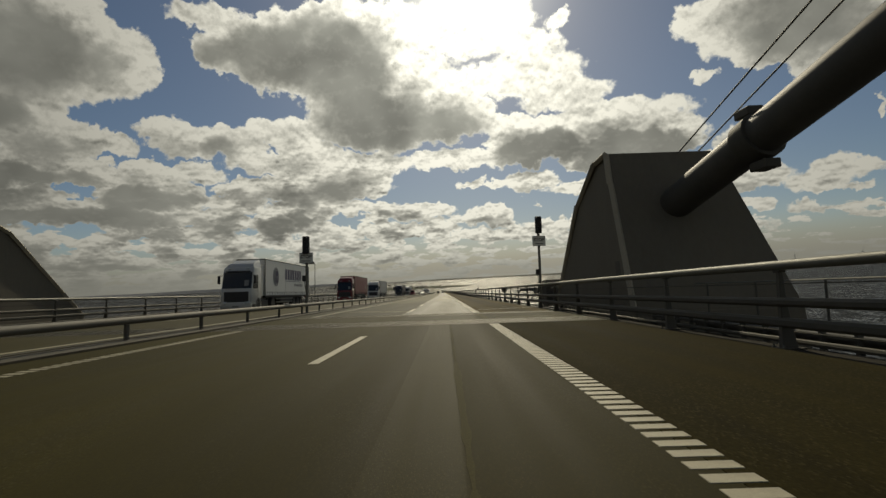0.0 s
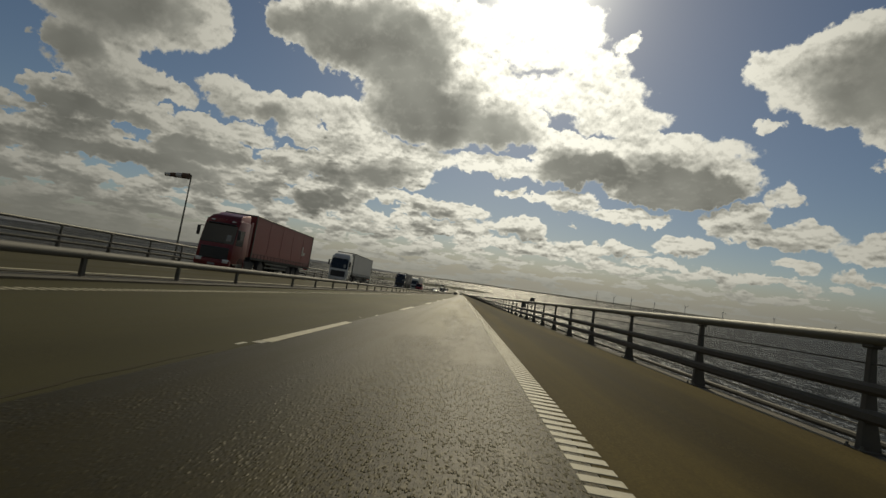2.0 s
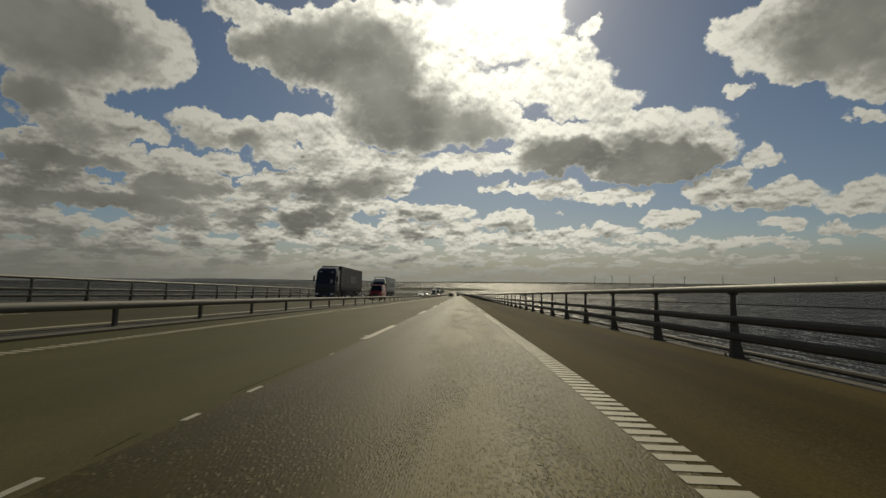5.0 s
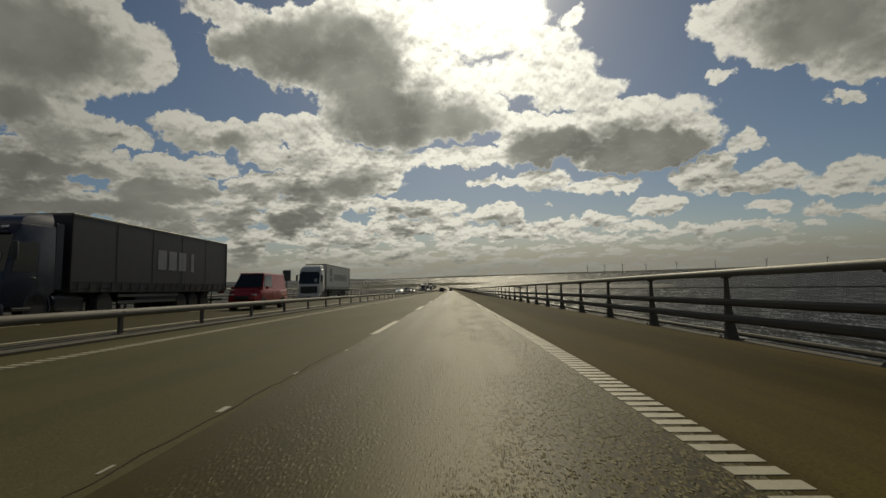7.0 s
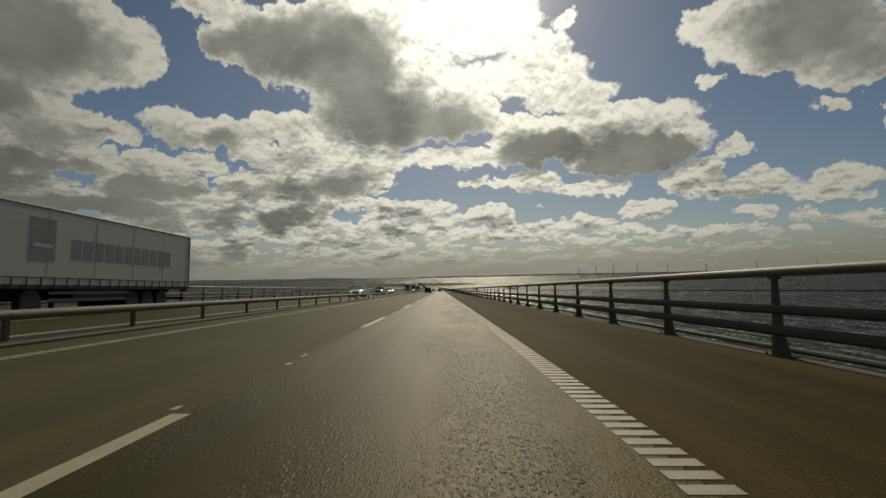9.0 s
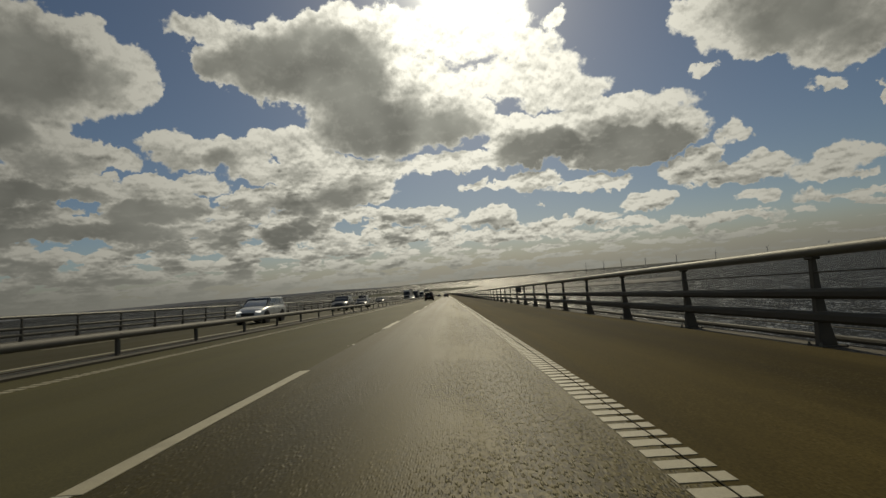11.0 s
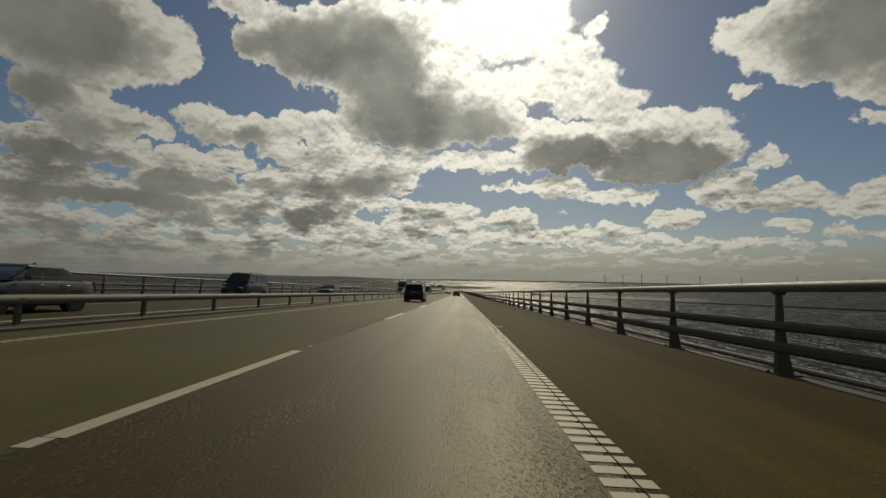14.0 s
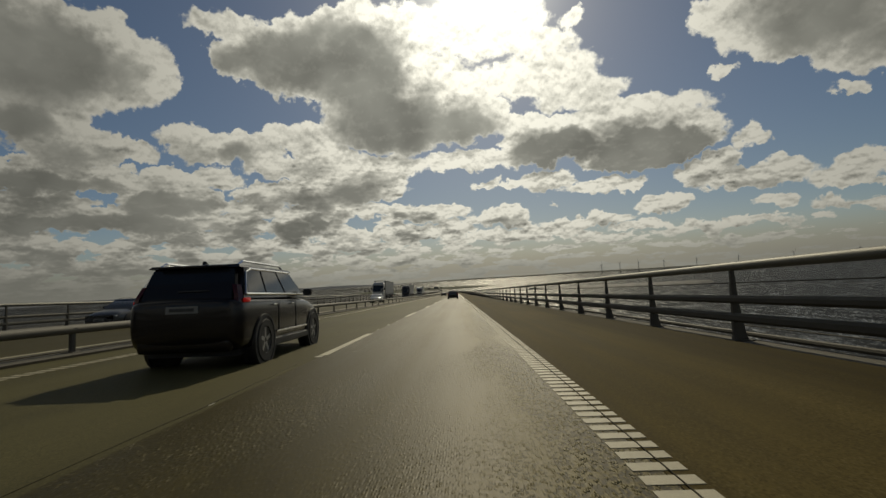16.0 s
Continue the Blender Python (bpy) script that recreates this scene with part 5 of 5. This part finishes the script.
        part("sill", box(s * (w - 0.02), (axles[0] + axles[1]) / 2, low + 0.08, 0.07, axles[0] - axles[1] - 2 * r - 0.1, 0.14, 0.02), BLACK, t)
        if chrome:
            part("door_trim", box(s * (w + 0.012), (axles[0] + axles[1]) / 2, low + 0.26, 0.02, axles[0] - axles[1] - 2 * r - 0.3, 0.035, 0.006), CHROME, t)
        mir = part("mirror", box(s * (w + 0.10), hood - 0.45, belt + 0.10, 0.20, 0.10, 0.15, 0.04, 2), paint_mat, t, smooth=True)
        part("mirror_glass", box(s * (w + 0.10), hood - 0.505, belt + 0.10, 0.16, 0.01, 0.11), GLASS, mir)
        for ay in axles:
            part("wheel_arch", lathe([(s * (w - 0.05), r * 1.24), (s * (w + 0.016), r * 1.22), (s * (w + 0.016), r * 1.10), (s * (w - 0.05), r * 1.08)], "x", 24, c=(0, ay, r)), BLACK, t, smooth=True)
            part("wheel_well", lathe([(s * (w - 0.25), r * 1.12), (s * (w + 0.004), r * 1.12), (s * (w + 0.004), 0.05)], "x", 24, c=(0, ay, r)), BLACK, t)
            wheel(t, s * (w - 0.10), ay, r, 0.25, RIM)
        # lamps
        part("headlight", box(s * w * 0.66, h - 0.20, hood_z - 0.26, w * 0.36, 0.22, 0.13, 0.04, 2), HEAD_ON if lights else HEADLIGHT, t, smooth=True)
        if kind != "suv":
            part("tail_light", box(s * w * 0.83, -h + 0.13, belt - 0.16, w * 0.20, 0.16, 0.34, 0.03, 2), tail, t, smooth=True)
        if kind == "suv":
            # tall lamps that follow the rear pillar and turn forward at the shoulder
            column = loft([[(s * (x + 0.012), y + 0.08, z), (s * (x - 0.02), y - 0.025, z), (s * (x - 0.09), y - 0.03, z), (s * (x - 0.09), y + 0.05, z)] for x, y, z in ((w * 0.90, -h + 0.13, belt - 0.30), (w * 0.93, -h + 0.12, belt - 0.12), (wb * 0.985, tail_foot + 0.04, belt + 0.04), (wb * 0.97 + (wt - wb) * 0.42, tail_foot + (roof_end - tail_foot) * 0.42, belt + (zt - belt) * 0.42))])
            part("tail_light", column, TAIL_SMOKED, t, "tall dark red tail light", smooth=True)
            part("tail_light", box(s * (wb + 0.03), tail_foot + 0.20, belt - 0.03, 0.05, 0.22, 0.07, 0.02, 2), tail, t, smooth=True)
        elif kind in ("estate", "van"):
            part("tail_light", pipe([(s * wb * 0.93, -h + 0.20, belt - 0.24), (s * wb * 0.99, -h + 0.20, belt - 0.06), (s * wb * 1.0, tail_foot + 0.22, belt + 0.03), (s * wb * 0.945, tail_foot + 0.12, belt + 0.12)], [0.045, 0.085, 0.07, 0.025], 10), tail, t, smooth=True)
    # front and back
    part("grille", box(0, h - 0.03, hood_z - 0.40, w * 0.9, 0.10, 0.20, 0.02), BLACK, t)
    part("front_bumper", box(0, h - 0.06, 0.40, w * 1.5, 0.18, 0.20, 0.05, 2), BLACK, t)
    part("rear_bumper", box(0, -h + 0.13, 0.42, w * 1.62, 0.2, 0.26, 0.08, 3), BLACK if kind != "suv" else paint_mat, t, smooth=True)
    part("tailgate_seam", box(0, -h + 0.02, belt - 0.26, w * 1.3, 0.02, 0.012), BLACK, body)
    for yy, s in ((-h - 0.002, -1), (h + 0.03, 1)):
        pl = part("number_plate", box(0, yy, (0.98 if kind == "suv" else 0.80) if s < 0 else 0.46, 0.52, 0.02, 0.115, 0.004), PLATE, t)
        part("plate_bar", box(0, yy + s * 0.012, (0.98 if kind == "suv" else 0.80) if s < 0 else 0.46, 0.40, 0.006, 0.05), PLATE_BAR, pl)
    part("antenna_fin", prism([(roof_end + 0.25, tall - 0.02), (roof_end + 0.48, tall - 0.02), (roof_end + 0.30, tall + 0.07)], -0.03, 0.03, 0.008), paint_mat, t)
    if kind == "suv":
        part("roof_spoiler", box(0, roof_end - 0.05, zt + 0.0, wt * 1.50, 0.16, 0.04, 0.018, 2), paint_mat, t, smooth=True)
        part("wiper", box(0.1, tail_foot + 0.05, belt + 0.14, 0.5, 0.03, 0.02, m=None), BLACK, t)
    part("underside", box(0, 0, low + 0.02, w * 1.6, length - 0.7, 0.12), BLACK, t)
    return t


def paint(name, rgb, rough=0.28):
    return surface(name, rgb, rough, 0.25, vary=0.10, big=1.2, fine=40.0, coat=0.2, spec=0.35, dirt=tuple(0.6 * v + 0.04 for v in rgb))


CAR_BLACK = surface("paint_black_brown", (0.0085, 0.0072, 0.0068), 0.20, 0.0, vary=0.15, big=1.2, fine=40.0, spec=0.38, coat=0.15)
CAR_SILVER = paint("paint_silver", (0.42, 0.43, 0.44))
CAR_WHITE = paint("paint_white", (0.62, 0.62, 0.60))
CAR_BLUE = paint("paint_dark_blue", (0.020, 0.028, 0.055))
CAR_RED = paint("paint_red", (0.30, 0.022, 0.022))
CAR_GREY = paint("paint_graphite", (0.075, 0.078, 0.082))
TRUCK_WHITE = paint("cab_white", (0.46, 0.46, 0.445), 0.35)
TRUCK_RED = paint("cab_red", (0.12, 0.012, 0.013), 0.32)
TRUCK_BLUE = paint("cab_dark_blue", (0.013, 0.017, 0.036), 0.32)
CURTAIN_WHITE = surface("curtain_white", (0.48, 0.48, 0.455), 0.5, vary=0.12, big=0.5, fine=6.0, bump=0.2, stretch=(1, 1, 0.3), dirt=(0.36, 0.35, 0.31))
CURTAIN_BRIGHT = surface("curtain_bright_white", (0.68, 0.68, 0.65), 0.5, vary=0.10, big=0.5, fine=6.0, bump=0.2, stretch=(1, 1, 0.3), dirt=(0.50, 0.49, 0.45))
CURTAIN_RED = surface("curtain_red", (0.17, 0.024, 0.022), 0.5, vary=0.15, big=0.5, fine=6.0, bump=0.2, stretch=(1, 1, 0.3))
CURTAIN_BLUE = surface("curtain_dark_blue", (0.020, 0.019, 0.026), 0.5, vary=0.15, big=0.5, fine=6.0, bump=0.2, stretch=(1, 1, 0.3))
CURTAIN_GREY = surface("curtain_grey", (0.36, 0.36, 0.355), 0.5, vary=0.12, big=0.5, fine=6.0, bump=0.2, stretch=(1, 1, 0.3))
PRINT_DARK = surface("print_dark_violet", (0.085, 0.070, 0.12), 0.6, vary=0.2, big=2.0)
PRINT_GREY = surface("print_grey", (0.22, 0.22, 0.23), 0.6, vary=0.2, big=2.0)
PRINT_PALE = surface("print_pale", (0.40, 0.38, 0.34), 0.6, vary=0.2, big=2.0)
CHASSIS = surface("chassis_grime", (0.030, 0.029, 0.027), 0.8, vary=0.35, big=1.5, fine=20.0)


def truck(cab_mat, curtain, label, m, prints=(), lights=False, tall=4.0, ring=None):
    """A tractor with a curtain-sided semitrailer; the origin lies under its front bumper."""
    t = thing("articulated_truck", label, "truck", "oncoming trucks", m @ Matrix.Diagonal((1, 1, 1.09, 1)))
    w = 1.25
    # tractor
    cab = part("cab", prism([(0.0, 0.55), (0.0, 1.35), (-0.06, 1.75), (-0.42, 3.06), (-0.60, 3.36), (-2.15, 3.42), (-2.20, 1.05), (-1.95, 0.95), (-1.9, 0.55)], -w, w, 0.07, 2), cab_mat, t, smooth=True)
    part("roof_deflector", loft([[(w * 0.93, -0.66, 3.34), (-w * 0.93, -0.66, 3.34), (-w * 0.96, -2.1, 3.38), (w * 0.96, -2.1, 3.38)],
                                 [(w * 0.84, -0.85, 3.58), (-w * 0.84, -0.85, 3.58), (-w * 0.92, -2.1, 3.7), (w * 0.92, -2.1, 3.7)],
                                 [(w * 0.72, -1.35, 3.74), (-w * 0.72, -1.35, 3.74), (-w * 0.86, -2.1, tall - 0.12), (w * 0.86, -2.1, tall - 0.12)]]), cab_mat, t, smooth=True)
    part("windscreen", pane([(w * 0.955, -0.07, 1.76), (w * 0.93, -0.385, 2.98), (-w * 0.93, -0.385, 2.98), (-w * 0.955, -0.07, 1.76)], 0.02), GLASS, t)
    part("sun_visor", box(0, -0.40, 3.04, w * 1.62, 0.26, 0.09, 0.03, 1), BLACK, t, "dark sun visor over the windscreen")
    part("dash_sheet", box(-w * 0.62, 0.0, 0.0, 0.34, 0.012, 0.42, m=Matrix.Translation((0, -0.145, 2.15)) @ Matrix.Rotation(0.25, 4, "X")), PLATE, t, "pale sheet behind the windscreen")
    part("wiper", box(0.2, -0.045, 1.80, 1.5, 0.03, 0.03), BLACK, t)
    grille = part("grille", prism([(-0.005, 0.74), (0.045, 0.76), (0.02, 1.50), (-0.02, 1.52)], -w * 0.80, w * 0.80, 0.02), BLACK, t)
    for k in range(5):
        part("slat", box(0, 0.045 - 0.005 * k, 0.84 + 0.15 * k, w * 1.54, 0.03, 0.04, 0.01), CHASSIS, grille)
    bumper = part("bumper", box(0, 0.02, 0.50, w * 2.0, 0.26, 0.44, 0.07, 2), cab_mat, t, smooth=True)
    part("number_plate", box(0, 0.16, 0.42, 0.52, 0.012, 0.115), PLATE, bumper)
    for s in (1, -1):
        part("headlight", box(s * w * 0.76, 0.05, 0.66, 0.42, 0.24, 0.24, 0.05, 2), HEAD_ON if lights else HEADLIGHT, t, smooth=True)
        part("roof_lamp", box(s * w * 0.6, -0.48, 3.24, 0.26, 0.10, 0.09, 0.02), HEADLIGHT, t)
        c = [(s * (w + 0.004), -1.30, 1.74), (s * (w + 0.004), -0.26, 1.74), (s * (w + 0.004), -0.52, 2.72), (s * (w + 0.004), -1.30, 2.80)]
        part("side_window", pane(list(reversed(c)) if s < 0 else c, 0.015), GLASS, t)
        part("door_seam", box(s * (w + 0.002), -1.38, 1.75, 0.014, 0.02, 2.0), BLACK, cab)
        part("door_handle", box(s * (w + 0.02), -1.2, 1.55, 0.03, 0.18, 0.05, 0.01), BLACK, cab)
        part("step", box(s * (w - 0.02), -0.75, 0.5, 0.10, 0.8, 0.12, 0.02), CHASSIS, t)
        mir = part("mirror", box(s * (w + 0.22), -0.12, 2.42, 0.22, 0.12, 0.62, 0.05, 2), BLACK, t, smooth=True)
        part("mirror_arm", pipe([(s * w, -0.3, 2.75), (s * (w + 0.2), -0.14, 2.72)], 0.03, 6), BLACK, mir)
        part("fender", lathe([(s * (w - 0.4), 0.62), (s * (w + 0.012), 0.62), (s * (w + 0.012), 0.53), (s * (w - 0.4), 0.53)], "x", 24, c=(0, -1.42, 0.54)), cab_mat, t, smooth=True)
        part("side_fairing", box(s * (w - 0.06), -3.0, 0.62, 0.06, 1.5, 0.50, 0.03), CHASSIS, t)
        part("fuel_tank", lathe([(-3.7, 0.05), (-3.7, 0.32), (-2.3, 0.32), (-2.3, 0.05)], "y", 16, c=(s * (w - 0.42), 0, 0.68)), RIM, t, smooth=True)
        for yy in (-1.42, -5.0):
            wheel(t, s * (w - 0.17), yy, 0.52, 0.34, RIM, 8)
        part("air_baffle", box(s * (w - 0.03), -2.36, 2.35, 0.04, 0.36, 2.4, 0.01), cab_mat, t)
    part("chassis", box(0, -3.6, 0.85, 0.9, 4.6, 0.28, 0.02), CHASSIS, t)
    # trailer
    y0, y1 = -2.95, -16.5
    part("curtain_body", box(0, (y0 + y1) / 2, (1.18 + tall) / 2, 2.55, y0 - y1, tall - 1.18, 0.03, 1), curtain, t)
    part("roof_edge", box(0, (y0 + y1) / 2, tall + 0.0, 2.58, y0 - y1 + 0.02, 0.10, 0.02), GALV, t, "bright roof edge rail")
    for yy in (y0 + 0.02, y1 - 0.02):
        for s in (1, -1):
            part("corner_post", box(s * 1.27, yy, (1.18 + tall) / 2, 0.07, 0.09, tall - 1.2, 0.01), GALV if curtain is not CURTAIN_BLUE else CHASSIS, t)
    part("load_bed", box(0, (y0 + y1) / 2, 1.12, 2.55, y0 - y1, 0.16, 0.02), CHASSIS, t)
    strap = mesh_of("strap", box(0, 0, 0, 0.02, 0.05, 0.34), CHASSIS)
    for s in (1, -1):
        for k in range(20):
            o = new("strap", strap)
            o.parent = t
            o.matrix_local = Matrix.Translation((s * 1.285, y0 - 0.4 - k * 0.67, 1.30))
        part("strap_hem", box(s * 1.283, (y0 + y1) / 2, 1.46, 0.014, y0 - y1 - 0.1, 0.03), CHASSIS, t)
        for k in range(4):
            part("curtain_fold", box(s * 1.279, y0 - 2.7 * (k + 1), (1.4 + tall) / 2, 0.012, 0.05, tall - 1.55, 0.004), curtain, t)
        for z in (0.62, 0.90):
            part("side_guard", box(s * 1.18, -8.6, z, 0.03, 5.4, 0.12, 0.01), GALV, t)
        for yy in (-11.2, -12.5, -13.8):
            wheel(t, s * 1.04, yy, 0.50, 0.38, RIM_DARK, 8)
        part("rear_lamp", box(s * 0.95, y1 - 0.04, 1.0, 0.42, 0.06, 0.14, 0.02), TAIL_OFF, t)
        part("landing_leg", box(s * 0.75, -6.6, 0.6, 0.14, 0.14, 0.85, 0.01), CHASSIS, t)
        part("side_skirt", box(s * 1.16, -9.0, 0.86, 0.02, 3.6, 0.42, 0.008), CHASSIS, t)
    part("underrun_bar", box(0, y1 + 0.1, 0.55, 2.3, 0.1, 0.12, 0.01), CHASSIS, t)
    part("axle_box", box(0, -12.5, 0.72, 1.3, 3.6, 0.5, 0.05), CHASSIS, t)
    part("trailer_frame", box(0, -9.5, 0.98, 1.0, 12.5, 0.2), CHASSIS, t)
    if ring:
        for s in (1, -1):
            part("print_ring", lathe([(s * 1.276, 0.80), (s * 1.284, 0.80), (s * 1.284, 0.66), (s * 1.276, 0.66)], "x", 32, c=(0, y0 - ring[0], ring[1])), PRINT_GREY, t, "round grey emblem outline")
    for mat, yc, zc, ln, ht in prints:
        for s in (1, -1):
            part("print_bar", box(s * (1.281 if mat is not curtain else 1.286), y0 - yc, zc, 0.008, ln, ht), mat, t, "printed marking on the curtain")
    return t


def word(mat, y, z, n, each, gap, tall):
    """A row of plain bars as long as a printed word."""
    return [(mat, y + k * (each + gap), z, each, tall) for k in range(n)]


SLOW, FAST = -14.8, -10.6
truck(TRUCK_WHITE, CURTAIN_BRIGHT, "white articulated truck with a large dark printed name on its curtain", lie(SLOW, 38.0, 0, 180),
      [(PRINT_DARK, 2.75, 2.75, 0.22, 1.05), (PRINT_DARK, 3.1, 3.05, 0.3, 0.45), (PRINT_DARK, 3.2, 2.45, 0.2, 0.45)] + word(PRINT_DARK, 5.6, 3.05, 7, 0.60, 0.17, 0.95) + [(PRINT_DARK, 7.9, 2.46, 5.2, 0.05)] + word(PRINT_GREY, 8.3, 2.12, 10, 0.2, 0.1, 0.24), tall=4.1, ring=(2.7, 2.75))
truck(TRUCK_RED, CURTAIN_RED, "red articulated truck with a faded red curtain trailer", lie(SLOW, 80.7, 0, 180), [(PRINT_PALE, 11.0, 2.5, 0.3, 0.8), (PRINT_PALE, 11.5, 2.3, 0.4, 0.25)], tall=4.05)
truck(TRUCK_WHITE, CURTAIN_GREY, "white articulated truck with a plain grey curtain trailer", lie(SLOW, 113.8, 0, 180))
truck(TRUCK_BLUE, CURTAIN_BLUE, "dark blue articulated truck with pale lettering bars on its trailer", lie(SLOW, 179.0, 0, 180), word(PRINT_GREY, 6.2, 2.6, 3, 0.75, 0.22, 0.95) + [(PRINT_GREY, 9.2, 2.6, 0.35, 1.0)])
truck(TRUCK_WHITE, CURTAIN_WHITE, "white articulated truck with a dark logo panel and grey printed bars", lie(SLOW, 219.2, 0, 180),
      [(PRINT_GREY, 2.4, 2.85, 1.25, 1.55), (CURTAIN_WHITE, 2.4, 2.62, 0.95, 0.14)] + word(PRINT_GREY, 4.2, 2.6, 11, 0.52, 0.18, 0.78))
truck(TRUCK_WHITE, CURTAIN_GREY, "white articulated truck far along the opposite carriageway", lie(SLOW, 452.0, 0, 180))
truck(TRUCK_BLUE, CURTAIN_GREY, "dark articulated truck far along the opposite carriageway", lie(SLOW, 510.0, 0, 180))
truck(TRUCK_WHITE, CURTAIN_WHITE, "white articulated truck far along the opposite carriageway", lie(SLOW, 572.0, 0, 180))

car("panel_van", CAR_RED, "red panel van on the opposite carriageway", lie(FAST, 194.0, 0, 180), lights=False, group="oncoming vans", category="van")
car("suv", CAR_WHITE, "white off-road car on the opposite carriageway", lie(FAST, 280.5, 0, 180), lights=True)
car("suv", CAR_GREY, "graphite off-road car with dark windows", lie(FAST, 306.5, 0, 180))
car("saloon", CAR_GREY, "graphite saloon car with gleaming windows", lie(FAST, 320.5, 0, 180), lights=True)
car("van", CAR_BLUE, "dark blue passenger van with roof rails", lie(SLOW, 345.5, 0, 180), group="oncoming vans", category="van")
car("estate", CAR_GREY, "grey estate car on the opposite carriageway", lie(SLOW, 371.0, 0, 180))
car("saloon", CAR_SILVER, "silver saloon car far along the opposite carriageway", lie(FAST, 425.0, 0, 180), lights=True)
car("suv", CAR_BLACK, "black off-road car with a silver window line, overtaking", lie(-1.83, 355.65, 0, 0.4), chrome=True, group="cars ahead", tail=TAIL)
car("estate", CAR_GREY, "dark estate car far ahead in the driving lane", lie(1.75, 432.0), group="cars ahead")
car("saloon", CAR_BLACK, "dark saloon car far ahead in the overtaking lane", lie(-2.2, 520.0), group="cars ahead")
